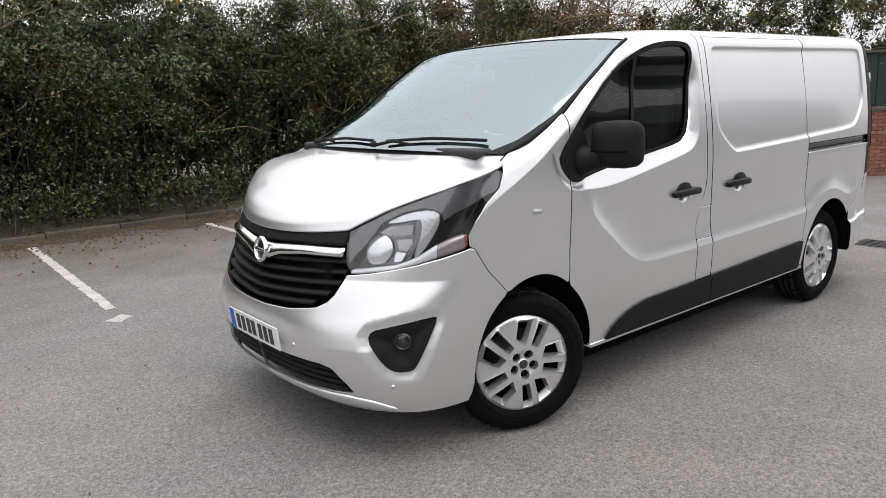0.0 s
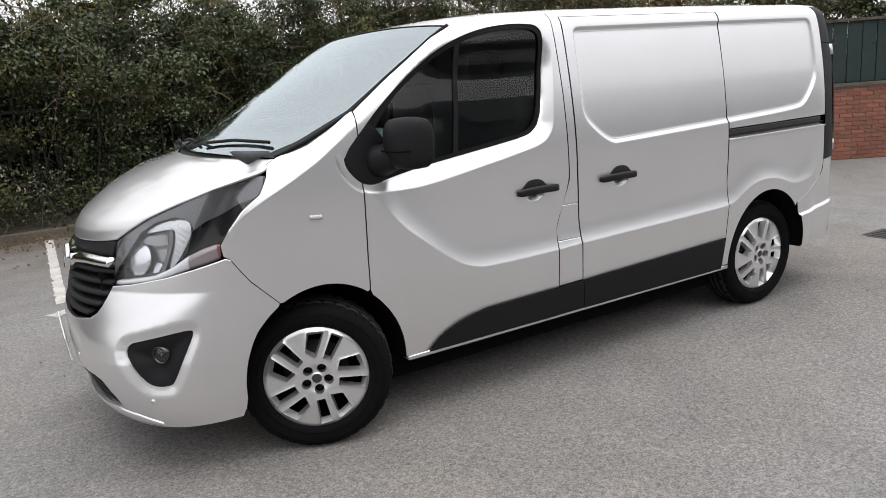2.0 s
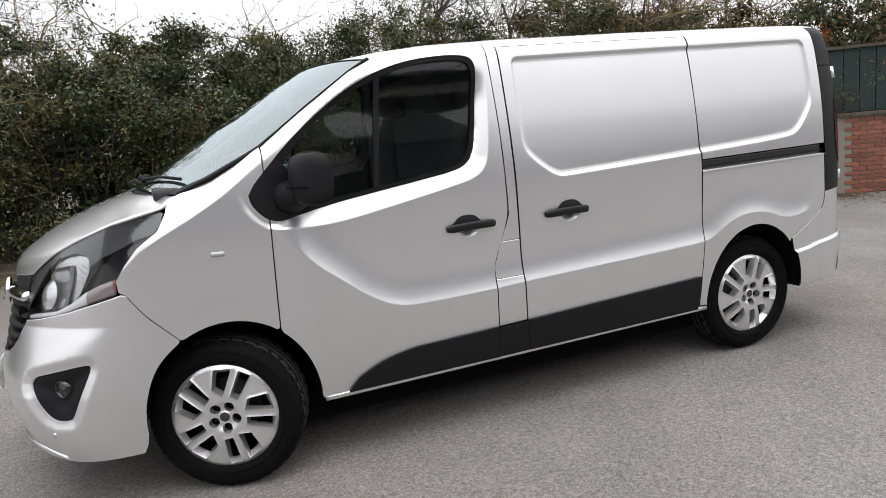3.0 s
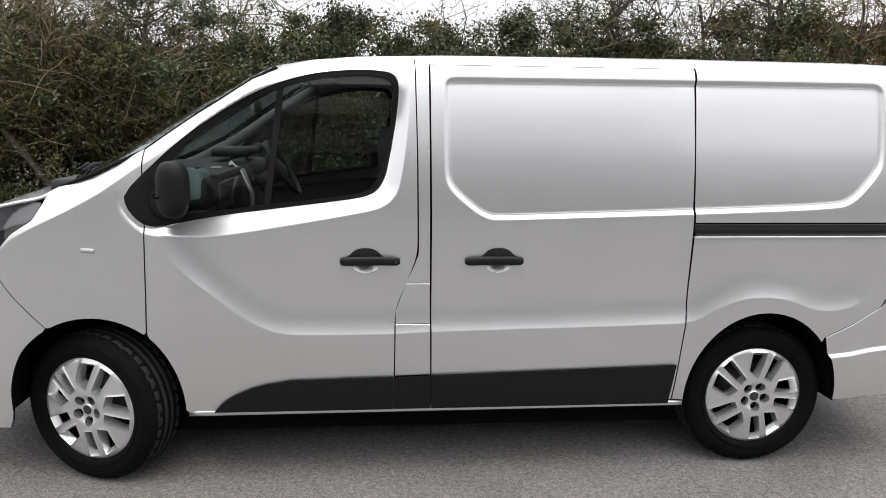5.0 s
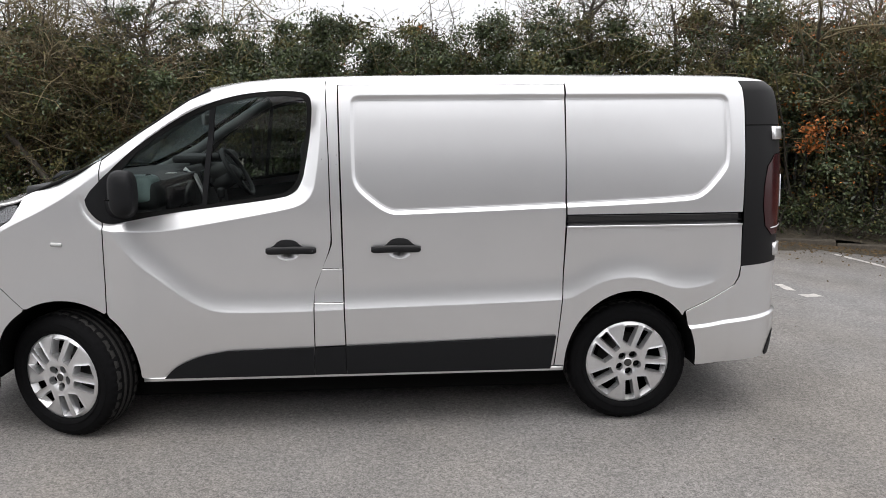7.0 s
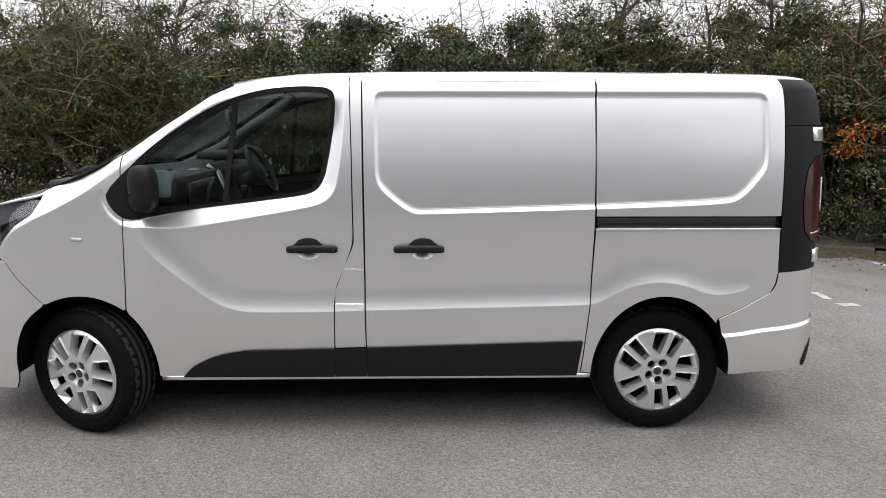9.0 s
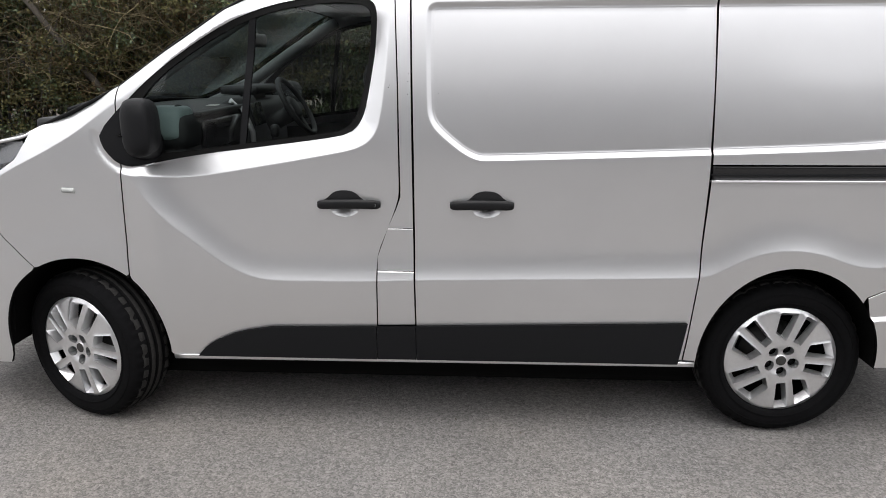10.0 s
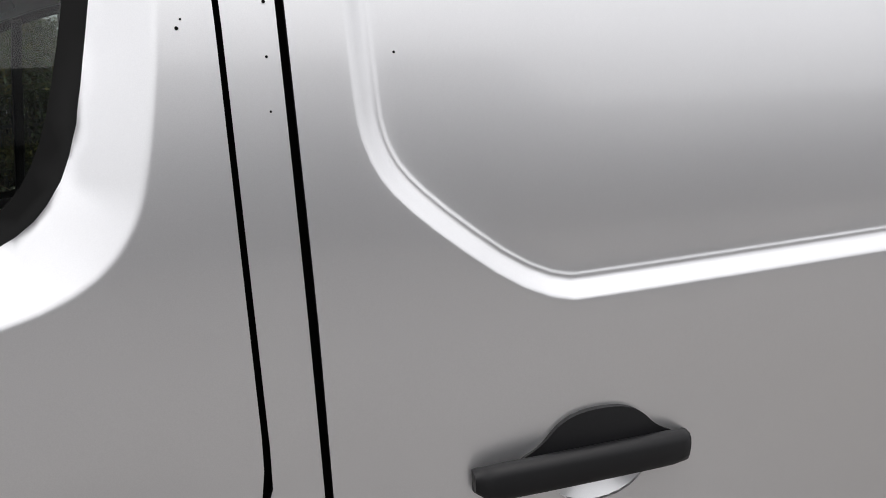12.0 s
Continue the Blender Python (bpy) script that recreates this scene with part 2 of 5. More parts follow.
def lathe(profile, n=48, axis="y"):
    """Turns (radius, along) points round an axis into a bmesh."""
    bm = bmesh.new()
    rings = []
    for r, a in profile:
        ring = []
        for k in range(n):
            c, s = math.cos(2 * math.pi * k / n) * r, math.sin(2 * math.pi * k / n) * r
            ring.append(bm.verts.new((c, a, s) if axis == "y" else (c, s, a) if axis == "z" else (a, c, s)))
        rings.append(ring)
    for p, q in zip(rings, rings[1:]):
        for k in range(n):
            bm.faces.new((p[k], p[(k + 1) % n], q[(k + 1) % n], q[k]))
    return bm


def tube(points, radius, n=8, taper=1.0):
    """A round bar along points, closed at its ends."""
    bm = bmesh.new()
    pts = [Vector(p) for p in points]
    rings = []
    for i, p in enumerate(pts):
        d = (pts[min(i + 1, len(pts) - 1)] - pts[max(i - 1, 0)]).normalized()
        u = d.orthogonal().normalized()
        v = d.cross(u)
        r = radius * (1 + (taper - 1) * i / max(1, len(pts) - 1))
        rings.append([bm.verts.new(p + (u * math.cos(2 * math.pi * k / n) + v * math.sin(2 * math.pi * k / n)) * r) for k in range(n)])
    for a, b in zip(rings, rings[1:]):
        for k in range(n):
            bm.faces.new((a[k], a[(k + 1) % n], b[(k + 1) % n], b[k]))
    bm.faces.new(rings[0][::-1]), bm.faces.new(rings[-1])
    return bm


# ---- the van's skin: one surface of (s, z); s runs along the flank and bends round nose and tail ----
XF, XR, LF, LR = -0.25, 3.40, 1.30, 1.10


def smooth_interp(z, xs, ys, r=0.13):
    """Interpolation with its kinks rounded off over r."""
    o = np.linspace(-r, r, 27)
    w = 1 - np.abs(o) / (r * 1.02)
    z = np.asarray(z, float)
    xs, ys = np.r_[xs[0] - 1, xs, xs[-1] + 1], np.r_[ys[0] - (ys[1] - ys[0]) / (xs[1] - xs[0]), ys, ys[-1] + (ys[-1] - ys[-2]) / (xs[-1] - xs[-2])]
    return sum(k * np.interp(z + d, xs, ys) for k, d in zip(w, o)) / w.sum()


def half_width(z):
    return smooth_interp(z, (0.20, 0.35, 0.50, 0.70, 0.90, 1.15, 1.30, 1.50, 1.70, 1.80, 1.88, 1.96), (.915, .940, .953, .964, .972, .976, .972, .952, .922, .905, .885, .85))


def nose(z):
    return smooth_interp(z, (.20, .30, .40, .55, .70, .90, 1.00, 1.10, 1.25, 1.45), (.55, .615, .65, .667, .65, .60, .555, .50, .40, .25))


def nose_n(z):
    return np.interp(z, (.2, .55, .62, .84, 1.5), (2.75, 2.75, 2.6, 2.0, 2.0))


def tail(z):
    return smooth_interp(z, (.2, .35, .55, 1.0, 1.5, 1.75, 1.9, 1.96), (.605, .645, .66, .65, .64, .62, .585, .545))


def step(a, b, x):
    t = np.clip((x - a) / (b - a), 0, 1)
    return t * t * (3 - 2 * t)


def eased(points, rounds=2, closed=True):
    """Corner cutting: rounds the corners of an outline."""
    p = [np.array(q, float) for q in points]
    for _ in range(rounds):
        q = []
        for a, b in zip(p, p[1:] + p[:1]) if closed else zip(p, p[1:]):
            q += [a * 0.75 + b * 0.25, a * 0.25 + b * 0.75]
        p = q if closed else [p[0]] + q + [p[-1]]
    return [tuple(q) for q in p]


def away(s, z, line, closed=False):
    """Distance from points to a polyline, and the side on which they lie (positive: left of its way)."""
    pts = np.array(list(line) + ([line[0]] if closed else []), float)
    best, side = np.full(s.shape, 1e9), np.ones(s.shape)
    for (ax, az), (bx, bz) in zip(pts, pts[1:]):
        dx, dz = bx - ax, bz - az
        t = np.clip(((s - ax) * dx + (z - az) * dz) / (dx * dx + dz * dz + 1e-12), 0, 1)
        d = np.hypot(s - ax - t * dx, z - az - t * dz)
        near = d < best - 1e-9
        best = np.where(near, d, best)
        side = np.where(near, np.sign(dx * (z - az) - dz * (s - ax)), side)
    return best, side


def inside(s, z, poly):
    hit = np.zeros(s.shape, bool)
    p = np.array(poly, float)
    for (ax, az), (bx, bz) in zip(p, np.roll(p, -1, 0)):
        cross = (az > z) != (bz > z)
        with np.errstate(divide="ignore", invalid="ignore"):
            hit ^= cross & (s < (bx - ax) * (z - az) / (bz - az) + ax)
    return hit


WINDOW = eased([(.214, 1.294), (.285, 1.186), (.363, 1.173), (.603, 1.220), (.884, 1.255), (1.167, 1.291), (1.262, 1.310), (1.318, 1.371), (1.344, 1.497), (1.368, 1.636), (1.383, 1.785),
                (1.358, 1.838), (1.264, 1.848), (1.172, 1.847), (1.033, 1.833), (.894, 1.799), (.755, 1.742), (.616, 1.658), (.477, 1.561), (.336, 1.436)], 2)
SHOULDER = [(.300, 1.181), (.363, 1.173), (.603, 1.220), (.884, 1.255), (1.167, 1.291), (1.252, 1.314), (1.309, 1.371), (1.344, 1.497), (1.368, 1.636), (1.379, 1.775)]
BELT = eased([(.30, 1.150), (.45, 1.135), (.597, 1.131), (.881, 1.178), (1.165, 1.228), (1.310, 1.258), (1.372, 1.315), (1.395, 1.413), (1.411, 1.55), (1.424, 1.70), (1.432, 1.83)], 2, False)
SCALLOP = eased([(.30, 1.175), (.446, .979), (.579, .870), (.714, .761), (.840, .700), (.970, .691), (1.364, .693), (1.520, .702), (2.630, .725), (2.751, .737), (2.853, .799), (2.956, .840),
                 (3.076, .852), (3.199, .833), (3.295, .793), (3.388, .777), (3.513, .799), (3.633, .859)], 2, False)
PRESSING = eased([(1.572, 1.740), (1.578, 1.822), (1.66, 1.826), (3.51, 1.832), (3.615, 1.828), (3.622, 1.74), (3.624, 1.472), (3.580, 1.395), (3.475, 1.284), (3.375, 1.258), (2.714, 1.232), (1.86, 1.205),
                  (1.760, 1.205), (1.625, 1.310), (1.580, 1.372), (1.574, 1.46)], 2)
SAIL = eased([(.196, 1.345), (.203, 1.300), (.214, 1.255), (.249, 1.205), (.292, 1.170), (.36, 1.158), (.44, 1.170)], 2, False)
CREST = eased([(-.50, .98), (-.34, 1.06), (-.183, 1.157), (-.036, 1.226), (.107, 1.303), (.209, 1.375), (.36, 1.47)], 2, False)
PILLAR = [(-.13, 1.30), (.08, 1.385), (.303, 1.497), (.53, 1.655), (.756, 1.803), (.86, 1.848), (1.032, 1.885), (1.20, 1.895), (1.446, 1.897)]
FOG = eased([(-.913, .628), (-.769, .660), (-.576, .690), (-.560, .672), (-.593, .610), (-.672, .472), (-.70, .452), (-.785, .450), (-.84, .50)], 2)
ARCH_F, ARCH_R, ARCH = (0.040, 0.352), (3.085, 0.352), 0.422


def relief(s, z):
    """How far the pressed steel stands out from or lies behind the plain skin."""
    o = np.zeros(s.shape)
    d, side = away(s, z, SCALLOP)
    fade = step(.28, .45, s) * (1 - step(3.50, 3.66, s))
    above = np.where(side > 0, np.clip(1 - d / 0.165, 0, 1) ** 2, 1.0)
    o += (0.031 - 0.005 * step(2.60, 3.00, s)) * fade * np.where(z < 1.30, above, 0)
    # soft flare over the front wheel
    r = np.hypot(s - ARCH_F[0], (z - ARCH_F[1]) * 1.0) - ARCH
    o += 0.009 * (1 - step(.03, .15, r)) * (1 - step(.20, .46, s)) * step(-.42, -.2, s)
    # the wing rolls in towards the bonnet
    d, side = away(s, z, CREST)
    o -= (0.006 * np.clip((z - 1.0) / .25, 0, 1) + 0.30 * np.where(side > 0, np.clip(d - .004, 0, .09), 0)) * (1 - step(.16, .32, s)) * step(-.48, -.16, s)
    # chamfer below and behind the cab window
    ds, _ = away(s, z, SHOULDER)
    db, side = away(s, z, BELT)
    full = inside(s, z, WINDOW)
    o -= 0.034 * np.where(full, 1.0, np.where(side > 0, db / (ds + db + 1e-6), 0.0)) * (1 - step(.09, .25, ds) * step(.95, .45, s)) * (1 - step(1.60, 1.80, z)) * step(.26, .46, s)
    # bevel round the foot of the mirror base
    d, _ = away(s, z, SAIL)
    o -= 0.010 * np.clip(1 - d / .024, 0, 1) * step(.42, .34, s) * step(1.335, 1.29, z)
    # recessed panel of load bay
    d, side = away(s, z, PRESSING, True)
    ins = inside(s, z, PRESSING)
    o -= np.where(ins, 0.0140 * step(0, .0235, d) + 0.0014 * step(.0245, .031, d), 0)
    # pillar and cant rail roll inwards
    d, side = away(s, z, PILLAR + [(3.6, 1.90), (4.6, 1.90)])
    o -= 0.030 * np.clip(1 - np.where(side > 0, -d, d) / 0.055, 0, 2) ** 2 * step(-.25, .05, s)
    # bevel round the fog lamp
    d, side = away(s, z, FOG, True)
    o -= np.where(s < -.45, 0.017 * np.where(inside(s, z, FOG), 1.0, np.clip(1 - d / 0.042, 0, 1)), 0)
    # swage of the front bumper
    line = np.interp(s, (-1.55, -1.2, -.95, -.60, -.3), (.655, .650, .665, .800, .86))
    o += 0.005 * step(.05, -.035, z - line) * step(.20, -.05, s + .60) * step(.24, .34, z)
    # ledge of the rear bumper
    line = np.interp(s, (3.40, 3.90, 4.5), (.565, .612, .62))
    o += 0.020 * step(.004, -.014, z - line) * step(3.36, 3.42, s)
    return o


def skin(s, z, d=0.0):
    """Points of the near flank (y below zero) at (s, z), moved out by d."""
    s, z = np.asarray(s, float), np.asarray(z, float)
    w, out = half_width(z), relief(s, z) + d
    x, y = s.copy(), -w.copy()
    nx, ny = np.zeros(s.shape), -np.ones(s.shape)
    for front in (True, False):
        m = s < XF if front else s > XR
        if not m.any():
            continue
        a = (nose(z) if front else tail(z))[m]
        n = nose_n(z)[m] if front else np.full(m.sum(), 4.4)
        ang = np.clip(((XF - s) / LF if front else (s - XR) / LR)[m], 0, 1) * math.pi / 2
        u, v = np.sin(ang), np.cos(ang)
        r = (np.abs(u) ** n + np.abs(v) ** n) ** (-1 / n)
        u, v = u * r, v * r
        x[m] = XF - a * u if front else XR + a * u
        y[m] = -w[m] * v
        gx, gy = np.abs(u) ** (n - 1) / a * (-1 if front else 1), -np.abs(v) ** (n - 1) / w[m]
        g = np.hypot(gx, gy)
        nx[m], ny[m] = gx / g, gy / g
    return np.stack([x + nx * out, np.minimum(y + ny * out, 0), z], -1)


def dense(poly, h):
    out = []
    for a, b in zip(poly, poly[1:] + poly[:1]):
        n = max(1, int(math.dist(a, b) / h + 0.5))
        out += [(a[0] + (b[0] - a[0]) * k / n, a[1] + (b[1] - a[1]) * k / n) for k in range(n)]
    return out


def dense_open(line, h):
    out = []
    for a, b in zip(line, line[1:]):
        n = max(1, int(math.dist(a, b) / h + 0.5))
        out += [(a[0] + (b[0] - a[0]) * k / n, a[1] + (b[1] - a[1]) * k / n) for k in range(n)]
    return out + [tuple(line[-1])]


def offset(poly, d):
    """A closed outline moved to its left by d."""
    p = np.array(poly)
    t = np.roll(p, -1, 0) - np.roll(p, 1, 0)
    t /= np.linalg.norm(t, axis=1, keepdims=True) + 1e-9
    return [tuple(q) for q in p + np.stack([-t[:, 1], t[:, 0]], -1) * d]


def sheet(poly, holes=(), h=0.012, creases=()):
    """Triangles filling an outline in (s, z): corner arrays s, z, the triangles, and the outline loops."""
    loops, pts, edges = [], [], []
    for ring in [poly, *holes]:
        ring = dense([tuple(map(float, p)) for p in ring], h)
        first = len(pts)
        pts += ring
        loops.append(list(range(first, len(pts))))
        edges += [(first + k, first + (k + 1) % len(ring)) for k in range(len(ring))]
    a = np.array(pts)
    gs, gz = np.meshgrid(np.arange(a[:, 0].min(), a[:, 0].max(), h), np.arange(a[:, 1].min(), a[:, 1].max(), h))
    gs, gz = gs.ravel(), gz.ravel()
    keep = inside(gs, gz, poly)
    for hole in holes:
        keep &= ~inside(gs, gz, hole)
    gs, gz = gs[keep], gz[keep]
    for ring in [poly, *holes]:
        d, _ = away(gs, gz, ring, True)
        gs, gz = gs[d > h * 0.55], gz[d > h * 0.55]
    for line in creases:
        line = np.array(dense_open([tuple(map(float, p)) for p in line], h))
        ok = inside(line[:, 0], line[:, 1], poly)
        for ring in [poly, *holes]:
            ok &= away(line[:, 0], line[:, 1], ring, True)[0] > h * 0.35
        for hole in holes:
            ok &= ~inside(line[:, 0], line[:, 1], hole)
        if ok.sum() < 2:
            continue
        d, _ = away(gs, gz, line)
        gs, gz = gs[d > h * 0.5], gz[d > h * 0.5]
        first = len(pts)
        where_ok = np.flatnonzero(ok)
        pts += [tuple(line[k]) for k in where_ok]
        edges += [(first + j, first + j + 1) for j in range(len(where_ok) - 1) if where_ok[j + 1] == where_ok[j] + 1 and math.dist(line[where_ok[j]], line[where_ok[j + 1]]) < 2 * h]
    verts = [Vector(p) for p in pts] + [Vector((p, q)) for p, q in zip(gs, gz)]
    v, _, f, ids, _, _ = delaunay_2d_cdt(verts, edges, [], 0, 1e-7)
    s, z = np.array([p[0] for p in v]), np.array([p[1] for p in v])
    tri = np.array([t for t in f if len(t) == 3])
    cs, cz = s[tri].mean(1), z[tri].mean(1)
    ok = inside(cs, cz, poly)
    for hole in holes:
        ok &= ~inside(cs, cz, hole)
    where = {}
    for new_i, olds in enumerate(ids):
        for o in olds:
            where[o] = new_i
    return s, z, tri[ok], [[where[k] for k in ring if k in where] for ring in loops]


def normals_at(s, z, d=0.0, e=0.002):
    a = skin(s + e, z, d) - skin(s - e, z, d)
    b = skin(s, z + e, d) - skin(s, z - e, d)
    n = np.cross(a, b)
    n /= np.linalg.norm(n, axis=1, keepdims=True) + 1e-12
    return n


def shifted(line, d):
    """An open line moved to its left by d."""
    p = np.array(line, float)
    t = np.gradient(p, axis=0)
    t /= np.linalg.norm(t, axis=1, keepdims=True) + 1e-9
    return [tuple(q) for q in p + np.stack([-t[:, 1], t[:, 0]], -1) * d]


def ring_of(poly):
    return list(poly) + [poly[0]]


LEDGE = [(3.40, .565), (3.90, .612), (4.5, .62)]
CREASES = [ring_of(PRESSING), *[ring_of(offset(PRESSING, -q)) for q in (.005, .011, .017, .022, .0245, .0275, .031)], ring_of(offset(FOG, .042)), SAIL, shifted(SAIL, .024), shifted(SAIL, -.024), shifted(SAIL, .012), shifted(SAIL, -.012)]
CREASES += [CREST, shifted(CREST, .006), shifted(CREST, .014)]
CREASES += [shifted(line, d) for line in (BELT, SCALLOP) for d in (0, .005, -.005, .011, -.011)] + [shifted(LEDGE, d) for d in (.010, .004, -.002, -.008, -.014, -.020)]


def panel(name, poly, mat, parent, label="", holes=(), d=0.0, h=0.012, thick=0.014, shape=None):
    """A sheet of the skin with turned-in edges."""
    s, z, tri, loops = sheet(poly, holes, h, CREASES if h < .015 else ())
    dd = shape(s, z) if shape else d
    p = skin(s, z, dd)
    n = normals_at(s, z, d) if shape is None else None
    a, b, c = p[tri[:, 0]], p[tri[:, 1]], p[tri[:, 2]]
    out = (a + b + c) / 3 - np.array((1.5, 0, 1.0))
    if (np.cross(b - a, c - a) * out * np.array((1, 1, 0))).sum() < 0:
        tri = tri[:, ::-1]
    if n is not None and (n * (p - np.array((1.5, 0, 1.0))) * np.array((1, 1, 0))).sum() < 0:
        n = -n
    verts, faces = list(p), [tuple(t) for t in tri]
    nor = list(n) if n is not None else None
    kinds = [0] * len(faces)
    if thick:
        depth = np.broadcast_to(np.asarray(dd, float), s.shape)
        for which, ring in enumerate(loops):
            rs, rz, m = s[ring], z[ring], len(ring)
            es, ez = np.roll(rs, -1) - rs, np.roll(rz, -1) - rz
            way = np.sign((rs * np.roll(rz, -1) - np.roll(rs, -1) * rz).sum())
            long = np.hypot(es, ez) + 1e-9
            rise = -es * way / long
            # edges facing the sky are rounded and stay painted; the rest blackened as shade
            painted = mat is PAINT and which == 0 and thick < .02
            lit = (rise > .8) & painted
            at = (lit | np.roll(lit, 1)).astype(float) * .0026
            fold = skin(rs, rz + at, depth[ring] - .0014)
            back = skin(rs, rz + at, depth[ring] - thick)
            base = len(verts)
            for k, v in enumerate(ring):
                verts += [p[v], fold[k], back[k]]
                if nor is not None:
                    q = n[v] + np.array((0, 0, .55 if at[k] else 0.0))
                    nor += [q / np.linalg.norm(q)] * 2 + [n[v]]
            for k in range(m):
                a, b = base + 3 * k, base + 3 * ((k + 1) % m)
                outer = (a, a + 1, b + 1, b)
                if nor is not None and np.dot(np.cross(verts[a + 1] - verts[a], verts[b] - verts[a]), nor[a]) < 0:
                    outer = outer[::-1]
                faces += [outer, (a + 1, a + 2, b + 2, b + 1)]
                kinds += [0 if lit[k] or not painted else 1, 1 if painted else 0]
    me = mesh_of(name, verts, faces, mat, nor)
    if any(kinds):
        me.materials.append(SEAL_SHADE)
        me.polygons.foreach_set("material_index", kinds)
    return put(name, me, parent, label)


def strip(name, top, low, mat, parent, label="", d=0.0, depth=0.03, n=60, lip=0.0):
    """A bar on the skin between two lines of (s, z), standing out by d and going in by depth."""
    ta, la = np.array(top, float), np.array(low, float)
    t = np.linspace(0, 1, n)

    def along(q):
        c = np.r_[0, np.cumsum(np.hypot(*np.diff(q, axis=0).T))]
        return np.interp(t * c[-1], c, q[:, 0]), np.interp(t * c[-1], c, q[:, 1])

    (ts, tz), (ls, lz) = along(ta), along(la)
    rows = [skin(ts, tz, d - depth), skin(ts, tz, d - lip), skin(ts * .75 + ls * .25, tz * .75 + lz * .25, d), skin(ts * .25 + ls * .75, tz * .25 + lz * .75, d), skin(ls, lz, d - lip), skin(ls, lz, d - depth)]
    verts = np.concatenate(rows)
    faces = [(r * n + k, r * n + k + 1, (r + 1) * n + k + 1, (r + 1) * n + k) for r in range(5) for k in range(n - 1)]
    faces += [tuple(r * n for r in range(6)), tuple(r * n + n - 1 for r in range(5, -1, -1))]
    me = mesh_of(name, verts, faces, mat)
    return put(name, me, parent, label)


def loft(name, rows, mat, parent, label="", thick=0.0):
    """A skin over equal rows of points."""
    n, m = len(rows), len(rows[0])
    verts = [tuple(p) for r in rows for p in r]
    faces = [(i * m + k, i * m + k + 1, (i + 1) * m + k + 1, (i + 1) * m + k) for i in range(n - 1) for k in range(m - 1)]
    v = np.array(verts)
    q = np.array(faces)
    if np.cross(v[q[:, 1]] - v[q[:, 0]], v[q[:, 3]] - v[q[:, 0]])[:, 2].sum() < 0:
        faces = [f[::-1] for f in faces]
    me = mesh_of(name, verts, faces, mat)
    ob = put(name, me, parent, label)
    if thick:
        mod = ob.modifiers.new("thickness", "SOLIDIFY")
        mod.thickness, mod.offset = thick, -1
    return ob


def arc(centre, r, a0, a1, n=24):
    return [(centre[0] + r * math.cos(radians(a0 + (a1 - a0) * k / n)), centre[1] + r * math.sin(radians(a0 + (a1 - a0) * k / n))) for k in range(n + 1)]


# ---- the van ----
van = tagged(new("panel_van"), "silver panel van parked on asphalt with black trim and alloy wheels", "van")


def wheel_arch(front, grow=0.0, lo=0.345, left=True, right=True):
    """The edge of a wheel opening, from the front foot over the top to the rear foot."""
    cx, rx = (0.045, 0.388) if front else (3.095, 0.372)
    a = math.asin(max(-1, min(1, (lo - 0.352) / 0.424)))
    return [(cx - (rx + grow) * math.cos(t), 0.352 + (0.424 + grow) * math.sin(t)) for t in np.linspace(a, math.pi - a, 40)]


arch_f, arch_r = wheel_arch(True), wheel_arch(False)


def arch_piece(line, s0, s1):
    return [p for p in line if s0 <= p[0] <= s1]


G, GS = 0.0028, 0.0046  # half a shut line, and the wider one before the sliding door
# front wing
wing_poly = [(-.118, 1.272), (-.105, 1.312), (-.06, 1.334), (.08, 1.390), (.303 - G, 1.497), (.299 - G, 1.43), (.297 - G, 1.176), (.281 - G, .706)]
wing_poly += arch_piece(arch_f, -.135, .27)[::-1] + [(-.138, .734), (-.343, .955), (-.386, .975), (-.396, 1.020), (-.35, 1.070), (-.265, 1.128), (-.165, 1.195)]
# front door with its window opening
door_poly = [(.303 + G, 1.496)] + PILLAR[3:] + [(1.446, 1.892), (1.457, 1.498), (1.461, 1.110), (1.4600, 1.075), (1.4555, 1.045), (1.446, 1.012), (1.430, .970), (1.410, .919), (1.391, .874), (1.376, .836), (1.3665, .803), (1.3635, .772), (1.363 - G, .736), (1.358 - G, .355), (.452, .332)]
door_poly += arch_piece(arch_f, .29, .46)[::-1] + [(.281 + G, .70), (.297 + G, 1.176), (.299 + G, 1.43)]
door_hole = [(max(p[0], .312), p[1]) for p in WINDOW]
hole2 = []
for p in door_hole:
    if not hole2 or math.dist(p, hole2[-1]) > 1e-4:
        hole2.append(p)
door_hole = hole2
front_wing = panel("front_wing", wing_poly, PAINT, van, "silver front wing")


def scoop_edge(c, n=28):
    return [(c + .062 * math.cos(2 * math.pi * k / n), 1.012 + .042 * math.sin(2 * math.pi * k / n)) for k in range(n)]


front_door = panel("front_door", door_poly, PAINT, van, "closed silver front door", holes=[door_hole, scoop_edge(1.122 + .111)])
# pillar between the doors and the fuel flap in it
pillar_top = panel("door_pillar", [(1.448 + G, 1.8975), (1.511 - G, 1.8975), (1.518 - G, 1.215), (1.520 - G, .925), (1.412, .925), (1.447 + G, 1.008), (1.464 + G, 1.055), (1.465 + G, 1.099), (1.460 + G, 1.498)], PAINT, van)
fuel_flap = panel("fuel_flap", [(1.410, .919), (1.520 - G, .919), (1.521 - G, .741), (1.363 + G, .741), (1.364 + G, .800), (1.378 + G, .838)], PAINT, van)
pillar_low = panel("lower_pillar", [(1.363 + G, .735), (1.521 - G, .735), (1.525 - G, .502), (1.360 + G, .498)], PAINT, van)
